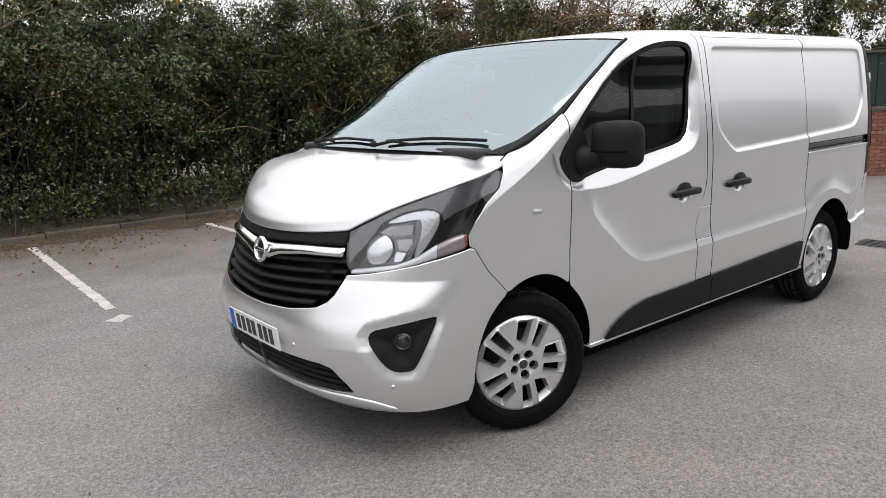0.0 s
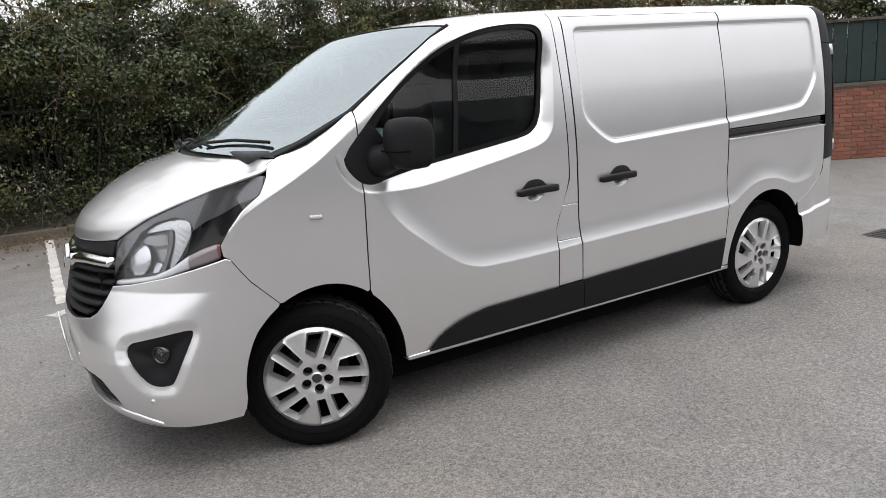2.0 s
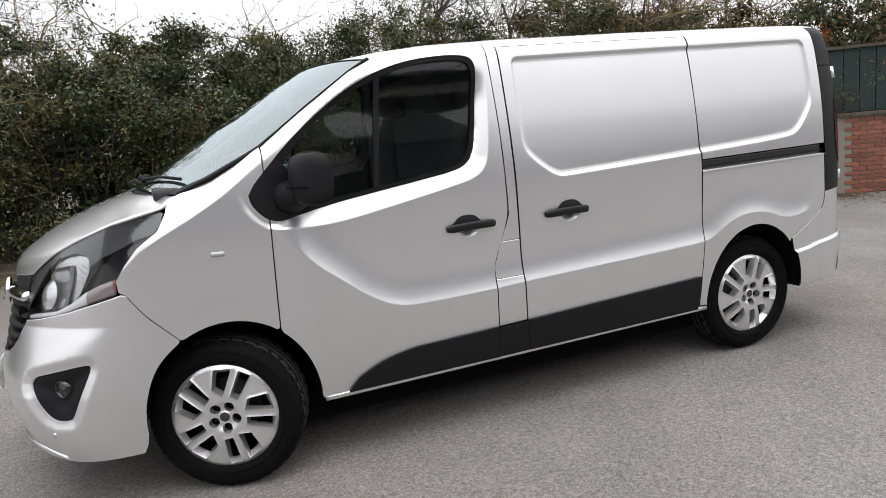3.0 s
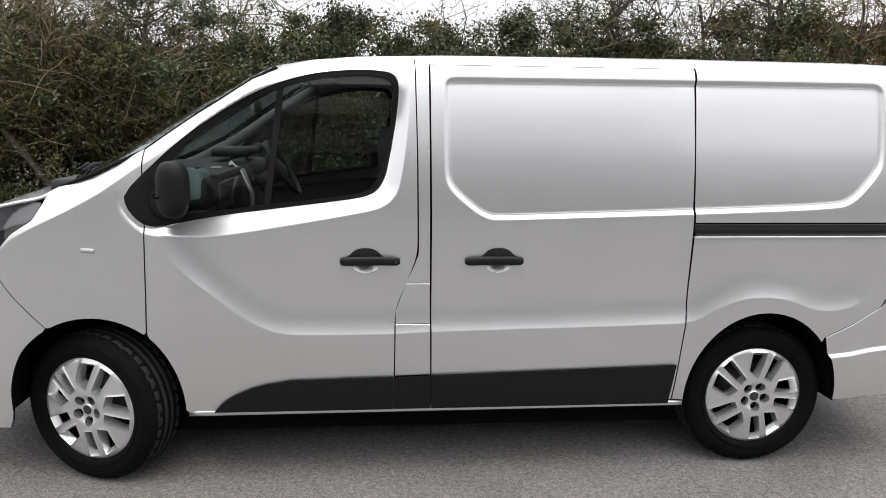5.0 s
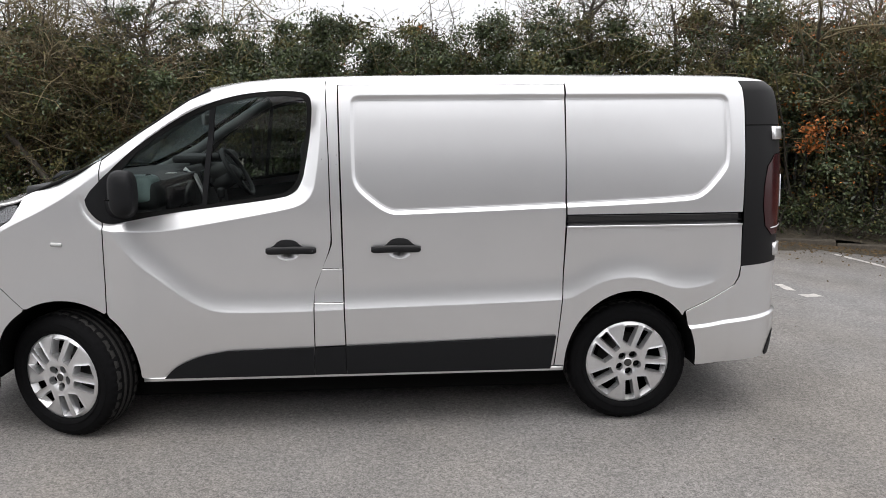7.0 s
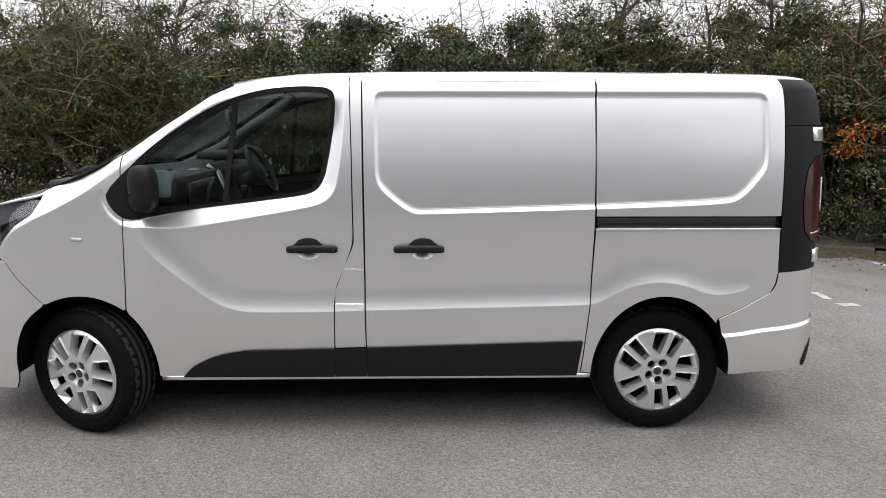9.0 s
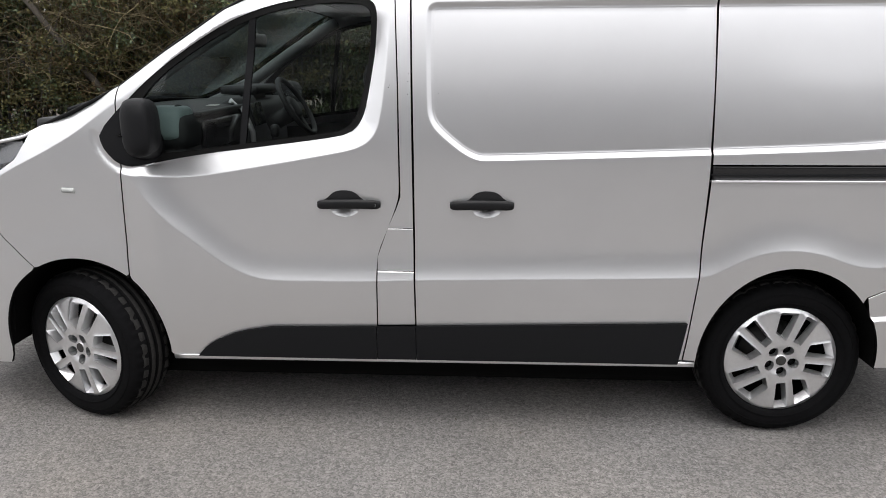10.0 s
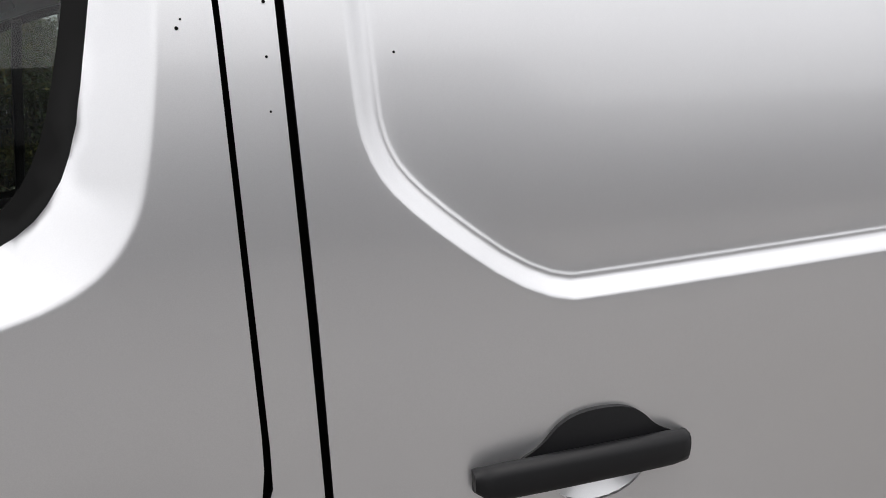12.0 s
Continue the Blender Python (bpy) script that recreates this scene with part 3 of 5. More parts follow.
# sliding door
slide_poly = [(1.511 + GS, 1.872), (2.705 - G, 1.876), (2.712 - G, 1.508), (2.713 - G, 1.133), (2.703 - G, .768), (2.677 - G, .449), (2.664, .356), (1.526 + GS, .352), (1.521 + GS, .736), (1.520 + GS, 1.215)]
sliding_door = panel("sliding_door", slide_poly, PAINT, van, "closed silver sliding door with a recessed panel", holes=[scoop_edge(1.672 + .151)])
header = panel("door_header", [(1.511 - G, 1.900), (2.709, 1.900), (2.709, 1.880), (1.511 - G, 1.877)], PAINT, van)
# rear quarter
quarter_top = panel("rear_quarter_panel", [(2.709 + G, 1.900), (3.706, 1.900), (3.704, 1.80), (3.700, 1.659), (3.693, 1.28), (3.692, 1.200), (2.717 + G, 1.197), (2.712 + G, 1.508)], PAINT, van, "silver rear side panel")
quarter_low = panel("rear_side_panel", [(2.717 + G, 1.131), (3.692, 1.134), (3.700, .90), (3.692, .84), (3.672, .795), (3.64, .772), (3.386, .655)] + arch_piece(arch_r, 2.70, 3.385)[::-1]
                    + [(2.718, .352), (2.668 + G, .356), (2.677 + G, .449), (2.703 + G, .768)], PAINT, van)
rear_bumper = panel("rear_bumper", [(3.393, .650), (3.64, .766), (3.676, .79), (3.700, .838), (3.705, .895), (3.80, .903), (3.90, .915), (4.50, .93), (4.50, .34), (3.93, .34), (3.86, .352), (3.468, .344)] + arch_piece(arch_r, 3.395, 3.5)[::-1], PAINT, van, "silver rear bumper")
bumper_corner = panel("bumper_corner", eased([(3.885, .352), (3.97, .345), (3.97, .50), (3.925, .475), (3.90, .42)], 1), BLACK_PLASTIC, van, d=.005)
# black rear corner with tail lamp
corner_poly = [(3.708, 1.900), (3.78, 1.900), (4.02, 1.90), (4.02, .90), (3.90, .908), (3.702, .898), (3.697, 1.28), (3.704, 1.659), (3.709, 1.80)]
rear_corner = panel("rear_corner_trim", corner_poly, BLACK_SHEEN, van, "black plastic rear corner trim", d=.002, holes=[eased([(3.835, 1.50), (4.00, 1.52), (4.00, 1.06), (3.83, 1.06), (3.795, 1.28)], 1)])
tail_lamp = panel("tail_lamp", eased([(3.837, 1.497), (4.00, 1.517), (4.00, 1.062), (3.832, 1.062), (3.798, 1.28)], 1), RED_LENS, van, "dark red tail lamp", d=.006)
strip("lamp_strip", [(3.955, 1.39), (3.99, 1.39)], [(3.955, 1.21), (3.99, 1.21)], LAMP_WHITE, tail_lamp, "white reversing lens", d=.010, depth=.01, n=8)
strip("lamp_bar", [(3.86, 1.106), (3.99, 1.108)], [(3.86, 1.100), (3.99, 1.102)], LAMP_WHITE, tail_lamp, d=.009, depth=.01, n=8)
upper_hinge = strip("rear_door_hinge", [(3.865, 1.655), (3.945, 1.655)], [(3.865, 1.585), (3.945, 1.585)], PAINT, van, d=.018, depth=.03, n=8)
lower_hinge = strip("rear_door_hinge", [(3.90, 1.01), (3.965, 1.01)], [(3.90, .94), (3.965, .94)], PAINT, van, d=.016, depth=.03, n=8)
strip("corner_joint", [(3.705, 1.666), (4.0, 1.666)], [(3.705, 1.661), (4.0, 1.661)], DARK, van, d=.003, depth=.01, n=12)
rear_door = panel("rear_door", [(4.02, 1.90), (4.50, 1.90), (4.50, .93), (4.02, .92)], PAINT, van, h=.04)
# black rubbing panels along the sill
trim_front = panel("lower_trim", eased([(.557, .337), (.60, .385), (.659, .421), (.751, .459), (.899, .484)], 1, False) + [(1.357 - .0012, .494), (1.355 - .0012, .337)], BLACK_PLASTIC, van, "black plastic lower door trim", d=.016, thick=.016)
trim_mid = panel("lower_trim", [(1.357 + .0012, .494), (1.525 - .0012, .498), (1.527 - .0012, .338), (1.355 + .0012, .337)], BLACK_PLASTIC, van, d=.014, thick=.016)
trim_rear = panel("lower_trim", [(1.525 + .0012, .498), (2.669, .530), (2.645, .340), (1.527 + .0012, .338)], BLACK_PLASTIC, van, d=.016, thick=.016)
sill = strip("sill", [(.445, .338), (2.72, .345)], [(.445, .318), (2.72, .325)], PAINT, van, "narrow silver sill", d=.006, depth=.06, n=40)
sill_flange = strip("sill_flange", [(.47, .316), (2.72, .323)], [(.47, .300), (2.72, .307)], DARK, van, d=-.02, depth=.05, n=40)
# sliding rail
rail_bed = strip("door_rail", [(2.717 + G, 1.196), (3.692, 1.199)], [(2.717 + G, 1.132), (3.692, 1.135)], GLOSS_BLACK, van, "black sliding door rail", d=-.016, depth=.02, n=40)
strip("rail_lip", [(2.717 + G, 1.158), (3.692, 1.161)], [(2.717 + G, 1.150), (3.692, 1.153)], BLACK_PLASTIC, rail_bed, d=-.006, depth=.012, n=30)
strip("rail_edge", [(2.717 + G, 1.134), (3.692, 1.137)], [(2.717 + G, 1.124), (3.692, 1.127)], PAINT, rail_bed, d=.008, depth=.03, n=30)

# front bumper
bumper_poly = [(-1.55, .262), (-1.25, .266), (-.97, .262), (-.70, .255), (-.385, .262), (-.357, .30)] + [p for p in arch_f if p[0] < -.142] + [(-.1415, .733), (-.3455, .951), (-.375, .960), (-.620, .915), (-.68, .902), (-.90, .866), (-1.008, .853)]
bumper_poly += [(-1.05, .774), (-1.085, .735), (-1.135, .708), (-1.28, .681), (-1.456, .668), (-1.55, .667)]
INTAKE = [(-1.55, .462), (-1.40, .466), (-1.239, .468), (-1.10, .468), (-1.05, .455), (-.990, .385), (-.965, .345), (-1.0, .338), (-1.189, .322), (-1.40, .312), (-1.55, .310)]
front_bumper = panel("front_bumper", bumper_poly, PAINT, van, "silver front bumper", holes=[FOG, INTAKE])
bumper_lip = strip("bumper_lip", [(-1.55, .308), (-1.40, .311), (-1.189, .320), (-1.0, .330), (-.90, .318), (-.80, .285)], [(-1.55, .262), (-1.25, .266), (-.97, .264), (-.85, .262), (-.78, .262)], PAINT, van, d=.007, depth=.03, lip=.007)
intake_back = panel("lower_grille", [(-1.55, .47), (-1.04, .47), (-.95, .335), (-1.55, .30)], DARK, van, "black lower grille", d=-.06, thick=0, h=.03)
for z0 in (.345, .375, .405, .435):
    end = np.interp(z0, (.34, .46), (-.99, -1.06))
    strip("slat", [(-1.55, z0 + .008), (end, z0 + .010)], [(-1.55, z0 - .006), (end, z0 - .004)], BLACK_PLASTIC, intake_back, d=-.022, depth=.035, n=30)
fog_pod = panel("fog_lamp_pod", [(-.93, .64), (-.56, .70), (-.57, .60), (-.66, .44), (-.80, .435), (-.87, .50)], BLACK_PLASTIC, van, "black fog lamp surround", thick=0,
                shape=lambda s, z: -.008 - .03 * step(.0, .10, away(s, z, FOG, True)[0]))
fc = skin(np.array([-.735]), np.array([.585]), -.03)[0]
fdir = Vector((-.75, -.66, 0)).normalized()


def facing(bm, at, normal):
    """Turns a piece built round +z to look along normal, at a place."""
    bmesh.ops.transform(bm, matrix=Matrix.Translation(at) @ Vector(normal).to_track_quat("Z", "Y").to_matrix().to_4x4(), verts=bm.verts)
    return bm


part("fog_lamp", facing(lathe([(0, -.02), (.024, -.015), (.030, .0), (.033, .010), (.036, .010), (.038, -.02)], 28, "z"), fc, fdir), GLOSS_BLACK, fog_pod)
part("fog_lens", facing(lathe([(0, .012), (.016, .010), (.030, .004)], 24, "z"), fc, fdir), LENS, fog_pod)
part("fog_bulb", facing(lathe([(0, .000), (.007, -.003), (.010, -.012)], 16, "z"), Vector(fc) + fdir * .004, fdir), GLOSS_BLACK, fog_pod)
for s0, z0 in ((-.79, .392), (-1.245, .525)):
    p0 = skin(np.array([s0]), np.array([z0]), 0.0)[0]
    n0 = normals_at(np.array([s0]), np.array([z0]))[0]
    n0 = n0 if n0[0] < 0 else -n0
    part("parking_sensor", facing(lathe([(0, .004), (.010, .003), (.012, -.002)], 16, "z"), p0, n0), PAINT, front_bumper)

# grille, half on each side of the middle
grille_poly = [(-1.55, .667), (-1.456, .667), (-1.28, .680), (-1.135, .706), (-1.08, .737), (-1.047, .775), (-1.006, .855), (-1.052, 1.040), (-1.255, 1.029), (-1.55, 1.008)]
grille = panel("grille", grille_poly, DARK, van, "black front grille with slats and a chrome bar", d=-.05, thick=0, h=.03)
frame_top = strip("grille_frame", [(-1.55, 1.006), (-1.255, 1.027), (-1.055, 1.037)], [(-1.55, .958), (-1.40, .968), (-1.20, .975), (-1.046, .978)], BLACK_PLASTIC, grille, d=-.004, depth=.05)
for k, z0 in enumerate((.705, .752, .799, .846, .893)):
    end = np.interp(z0, (.68, .71, .775, .855, 1.04), (-1.25, -1.15, -1.055, -1.012, -1.05))
    strip("slat", [(-1.55, z0 + .000), (end, z0 + .030)], [(-1.55, z0 - .020), (end, z0 + .008)], BLACK_PLASTIC, grille, d=-.006, depth=.04, lip=.012)
chrome_bar = strip("chrome_bar", [(-1.55, .950), (-1.47, .952), (-1.38, .960), (-1.25, .968), (-1.048, .972)], [(-1.55, .872), (-1.48, .880), (-1.40, .908), (-1.25, .926), (-1.041, .930)], CHROME, grille, "chrome grille bar", d=.018, depth=.05, lip=.012)
bc = skin(np.array([-1.55]), np.array([.915]), .02)[0] + np.array((.004, -.022, 0))
badge = part("badge", facing(lathe([(.044, .0), (.046, .012), (.054, .018), (.062, .012), (.064, .0)], 40, "z"), bc, (-1, 0, .16)), CHROME, van, "round chrome badge")
part("badge_disc", facing(lathe([(0, .010), (.03, .009), (.045, .004)], 32, "z"), bc, (-1, 0, .16)), GLOSS_BLACK, badge)
part("badge_stripe", facing(box(.085, .014, .006, (0, 0, .012), .002), bc, (-1, 0, .16)), CHROME, badge)
# number plate with plain bars
plate_bm = box(.006, .530, .112, (0, 0, 0), .002)
plate_at = Matrix.Translation((-.938, -.030, .540)) @ Euler((0, radians(-6), 0)).to_matrix().to_4x4()
bmesh.ops.transform(plate_bm, matrix=plate_at, verts=plate_bm.verts)
plate = part("number_plate", plate_bm, PLATE_WHITE, van, "white number plate with dark bars and a blue end", smooth=False)
for k, y0 in enumerate((.165, .108, .048, -.005, -.078, -.136, -.194)):
    b = box(.002, .038, .078, (-.0045, y0, 0))
    bmesh.ops.transform(b, matrix=plate_at, verts=b.verts)
    part("plate_bar", b, PLATE_BLACK, plate, smooth=False)
b = box(.002, .045, .108, (-.0042, .237, 0))
bmesh.ops.transform(b, matrix=plate_at, verts=b.verts)
part("plate_band", b, PLATE_BLUE, plate, smooth=False)

# headlight
LIGHT = eased([(-1.050, 1.038), (-.85, 1.138), (-.62, 1.205), (-.40, 1.250), (-.21, 1.276), (-.125, 1.276), (-.125, 1.262), (-.170, 1.195), (-.270, 1.125), (-.356, 1.066), (-.402, 1.018), (-.392, .972), (-.42, .964), (-.620, .921), (-.68, .908), (-.90, .871), (-1.008, .858)], 1)
headlight = panel("headlight", LIGHT, GLOSS_BLACK, van, "clear headlight with chrome reflectors in a black housing", d=-.055, thick=0, h=.03)
wall = sheet(LIGHT, h=.03)
ring = wall[3][0]
ws, wz = wall[0][ring], wall[1][ring]
front_ring, back_ring = skin(ws, wz, -.004), skin(ws, wz, -.056)
m = len(ring)
put("housing_wall", mesh_of("housing_wall", np.concatenate([front_ring, back_ring]), [(k, (k + 1) % m, m + (k + 1) % m, m + k) for k in range(m)], GLOSS_BLACK), headlight)
panel("lens", LIGHT, LENS, headlight, "clear plastic lens", d=-.001, thick=0, h=.02)
SMOKED = material("smoked_hood", (.11, .11, .117), .25, .35, coat=.6, spread=.05, grain=30)
DIVIDER = material("lamp_divider", (.13, .13, .135), .35, .3)
GLOBE = material("lamp_globe", (.78, .79, .81), .22, .75, coat=.8)
CELL = material("indicator_cell_silver", (.74, .75, .77), .24, .8, coat=.5)
RUN_END = material("running_strip_end", (.36, .31, .315), .16, .5, coat=.8)


def tilted(z0, near, dz, s0=0.0, ds=0.0):
    """Depth of a reflector facet: near at z0, going in by dz and ds for each metre."""
    return lambda s, z: near - dz * np.abs(z - z0) - ds * np.abs(s - s0)


panel("reflector", eased([(-.955, 1.018), (-.865, 1.072), (-.722, 1.082), (-.700, 1.0), (-.735, .918), (-.80, .900), (-.925, .890)], 1), material("dark_reflector", (.16, .16, .17), .18, .85), headlight, "dark chrome reflector bowl", d=-.050, thick=0, h=.012)
panel("lamp_globe", eased([(-.950, 1.008), (-.938, .905), (-.852, .902), (-.810, .952), (-.828, 1.004), (-.885, 1.032)], 2), GLOBE, headlight, "bright round lamp globe", thick=0, h=.008,
      shape=lambda s, z: -.050 + .034 * np.clip(1 - ((s + .885) / .085) ** 2 - ((z - .962) / .072) ** 2, 0, 1) ** .5)
panel("reflector_facet", [(-.912, 1.036), (-.851, 1.063), (-.731, 1.072), (-.728, 1.026), (-.826, 1.018)], CELL, headlight, "chrome upper facet", thick=0, h=.012, shape=tilted(1.072, -.016, .45))
panel("reflector_facet", [(-.806, 1.004), (-.728, 1.014), (-.712, .992), (-.742, .958), (-.802, .962)], CELL, headlight, "chrome side facet", thick=0, h=.012, shape=tilted(1.014, -.020, .20, -.70, .22))
panel("reflector_facet", [(-.798, .955), (-.744, .951), (-.760, .918), (-.800, .912)], CELL, headlight, thick=0, h=.012, shape=tilted(.912, -.024, .20, -.74, .2))
panel("lamp_divider", eased([(-.724, 1.092), (-.690, 1.086), (-.682, 1.03), (-.698, .968), (-.712, .920), (-.742, .912), (-.722, .965), (-.706, 1.018), (-.710, 1.06)], 1), DIVIDER, headlight, "grey lamp divider", d=-.016, thick=.03, h=.012)
panel("indicator_cell", eased([(-.886, 1.074), (-.806, 1.112), (-.690, 1.134), (-.606, 1.124), (-.582, 1.092), (-.594, 1.044), (-.656, .954), (-.706, .922), (-.680, 1.03), (-.688, 1.088), (-.724, 1.094), (-.80, 1.082)], 1), CELL, headlight, "silver indicator cell",
      thick=.0, h=.010, shape=lambda s, z: -.022 - .05 * np.abs(z - 1.10) + .0006 * np.sin(z * 260 + s * 110))
strip("light_guide", [(-.990, .879), (-.966, .881), (-.782, .903), (-.676, .938), (-.610, .972), (-.579, .986)], [(-.994, .862), (-.957, .864), (-.777, .882), (-.676, .904), (-.610, .922), (-.575, .930)], LAMP_WHITE, headlight, "white daytime running strip", d=-.006, depth=.03, lip=.004)
strip("side_marker", [(-.577, .987), (-.510, 1.008), (-.424, 1.024)], [(-.573, .931), (-.469, .948), (-.408, .962)], RUN_END, headlight, "smoky clear side marker", d=-.006, depth=.03, lip=.005)
strip("marker_edge", [(-.422, 1.024), (-.412, 1.024), (-.404, 1.022)], [(-.406, .963), (-.402, .968), (-.398, .976)], AMBER, headlight, "dark red marker edge", d=-.006, depth=.02)
panel("lamp_hood", [(-1.045, 1.036), (-.85, 1.137), (-.62, 1.204), (-.40, 1.249), (-.21, 1.274), (-.13, 1.272), (-.150, 1.205), (-.175, 1.192), (-.349, 1.152), (-.492, 1.120), (-.560, 1.088), (-.578, 1.118), (-.615, 1.134), (-.690, 1.144), (-.809, 1.122), (-.892, 1.080), (-.945, .995), (-.99, .935), (-1.010, .900)],
      SMOKED, headlight, "smoky grey lamp hood", d=-.008, thick=.02, h=.014)
repeater = strip("side_repeater", [(.034, 1.085), (.088, 1.081)], [(.034, 1.064), (.088, 1.060)], REPEATER, van, "clear side indicator", d=.010, depth=.02, n=12, lip=.008)


# roof, windscreen and bonnet
def across(edge, mid, n=41, power=2.0):
    """A row from the near edge over the middle to the far edge."""
    f = np.linspace(-1, 1, n)
    k = 1 - np.abs(f) ** power
    x = edge[0] + (mid[0] - edge[0]) * (1 - f * f)
    return np.stack([x, f * abs(edge[1]), edge[2] + (mid[2] - edge[2]) * k], -1)


EDGE = np.array([(-.055, .912, 1.340), (.08, .928, 1.392), (.303, .922, 1.497), (.53, .908, 1.655), (.756, .885, 1.800), (.86, .868, 1.846)])
MIDDLE = np.array([(-.215, 0, 1.350), (-.06, 0, 1.430), (.20, 0, 1.590), (.44, 0, 1.722), (.66, 0, 1.845), (.735, 0, 1.884)])
EDGE[:, 1] -= .012
EDGE[:, 2] -= .008
EDGE[-1] = skin(np.array([.86]), np.array([1.848]))[0] * np.array((1, -1, 1))
tt = np.linspace(0, 1, len(EDGE))
rows = []
for t in np.linspace(0, 1, 31):
    e = [np.interp(t, tt, EDGE[:, k]) for k in range(3)]
    c = [np.interp(t, tt, MIDDLE[:, k]) for k in range(3)]
    rows.append(across(e, c, 41, 2.2 + 1.0 * t))
windscreen = loft("windscreen", rows, WINDSCREEN, van, "pale reflecting windscreen")
windscreen.visible_shadow = False
roof_rows = []
for s0 in np.r_[np.linspace(.86, 3.4, 60), np.linspace(3.42, 4.5, 40)]:
    zt = float(np.interp(s0, [p[0] for p in PILLAR] + [1.6], [p[1] for p in PILLAR] + [1.9]))
    e = skin(np.array([s0]), np.array([zt]))[0]
    zc = float(np.interp(s0, (.86, 1.0, 1.2, 1.6, 2.4, 3.4, 4.5), (1.886, 1.914, 1.934, 1.949, 1.958, 1.956, 1.946)))
    xc = float(np.interp(s0, (.86, 1.3, 3.2, 4.5), (.735, 1.27, 3.2, 3.92)))
    f = np.linspace(-1, 1, 61)
    f = np.sign(f) * (1 - (1 - np.abs(f)) ** 1.6)
    full = float(step(.86, 1.35, s0))
    k = (1 - np.abs(f) ** 3.2) * (1 - full) + (1 - np.abs(f) ** 3.2) ** 0.62 * full
    x = e[0] + (xc - e[0]) * (1 - f * f)
    roof_rows.append(np.stack([x, f * abs(e[1]), e[2] + (zc - e[2]) * k], -1))
roof = loft("roof", roof_rows, PAINT, van, "silver roof")
seal_pts = [tuple(rows[k][0] + np.array((-.004, .006, .005))) for k in range(31)]
part("windscreen_seal", tube(seal_pts, .009, 8), SEAL_SHADE, windscreen)
part("windscreen_seal", tube([(x, -y, z) for x, y, z in seal_pts], .006, 8), SEAL_SHADE, windscreen)
part("windscreen_seal", tube([tuple(p) for p in rows[-1]], .004, 6), SEAL_SHADE, windscreen)
band = [[p + np.array((0.004, 0, -.006)) for p in r[::4]] for r in rows[:4]]
loft("black_border", band, DARK, windscreen)
for sgn in (0, -1):
    side = []
    for k in range(31):
        row = rows[k] if sgn == 0 else rows[k][::-1]
        dist = np.abs(row[:, 1] - row[0, 1])
        wide = .022 + .085 * (1 - k / 30) ** 4
        side.append([[np.interp(wide * f, dist, row[:, c]) + (-.003, 0, .004)[c] for c in range(3)] for f in (0, .33, .67, 1)])
    loft("black_border", side, BLACK_PLASTIC, windscreen, "black side trim of the windscreen")
BON_E = [tuple(skin(np.array([a]), np.array([b]))[0]) for a, b in ((-1.052, 1.044), (-.95, 1.097), (-.85, 1.145), (-.62, 1.212), (-.40, 1.257))] + [(-.215, -.957, 1.280), (-.130, -.941, 1.295), (-.068, -.905, 1.332)]
BON_E = np.array(BON_E)
BON_M = np.array([(-.812, 0, 1.012), (-.800, 0, 1.055), (-.765, 0, 1.098), (-.655, 0, 1.172), (-.52, 0, 1.234), (-.38, 0, 1.284), (-.28, 0, 1.318), (-.235, 0, 1.330)])
tb = np.linspace(0, 1, len(BON_E))
bon_rows = []
for t in np.linspace(0, 1, 50):
    e = [np.interp(t, tb, BON_E[:, k]) for k in range(3)]
    c = [np.interp(t, tb, BON_M[:, k]) for k in range(3)]
    bon_rows.append(across(e, c, 61, 2.25))
for _ in range(3):
    sm = [bon_rows[0]]
    for k in range(1, len(bon_rows) - 1):
        sm.append(bon_rows[k - 1] * .25 + bon_rows[k] * .5 + bon_rows[k + 1] * .25)
    bon_rows = sm + [bon_rows[-1]]
bonnet = loft("bonnet", bon_rows, PAINT, van, "silver bonnet with light dirt", thick=.012)
cowl_rows = [bon_rows[-1] + np.array((.012, 0, -.030)), bon_rows[-1] * .5 + across(EDGE[0], MIDDLE[0], 61, 2.2) * .5 + np.array((0, 0, -.020)), across(EDGE[0], MIDDLE[0], 61, 2.2) + np.array((.02, 0, .002))]
cowl = loft("cowl", cowl_rows, BLACK_PLASTIC, van, "black plastic scuttle panel", thick=.01)


def wiper(pivot, elbow, tip0, tip1):
    arm = part("wiper", tube([pivot, tuple((np.array(pivot) + np.array(elbow)) / 2 + np.array((0, 0, .02))), elbow], .009, 8, .7), BLACK_PLASTIC, van, "black windscreen wiper")
    part("wiper_blade", tube([tip0, tuple((np.array(tip0) + np.array(tip1)) / 2 + np.array((0, 0, .012))), tip1], .008, 6), BLACK_PLASTIC, arm)
    part("wiper_pivot", facing(lathe([(0, .02), (.016, .018), (.018, 0)], 16, "z"), pivot, (-.5, 0, .85)), BLACK_PLASTIC, arm)


def on_screen(y, t, lift=.02):
    """A place on the windscreen: y across, t from its foot to its top."""
    e = [np.interp(t, tt, EDGE[:, k]) for k in range(3)]
    c = [np.interp(t, tt, MIDDLE[:, k]) for k in range(3)]
    f = y / e[1]
    return (e[0] + (c[0] - e[0]) * (1 - f * f) - lift * .6, y, e[2] + (c[2] - e[2]) * (1 - abs(f) ** 2.2) + lift)


wiper(on_screen(-.10, -.02), on_screen(-.38, .02), on_screen(-.14, .06, .015), on_screen(-.74, .13, .015))
wiper(on_screen(.62, -.02), on_screen(.36, .02), on_screen(.62, .05, .015), on_screen(-.02, .06, .015))

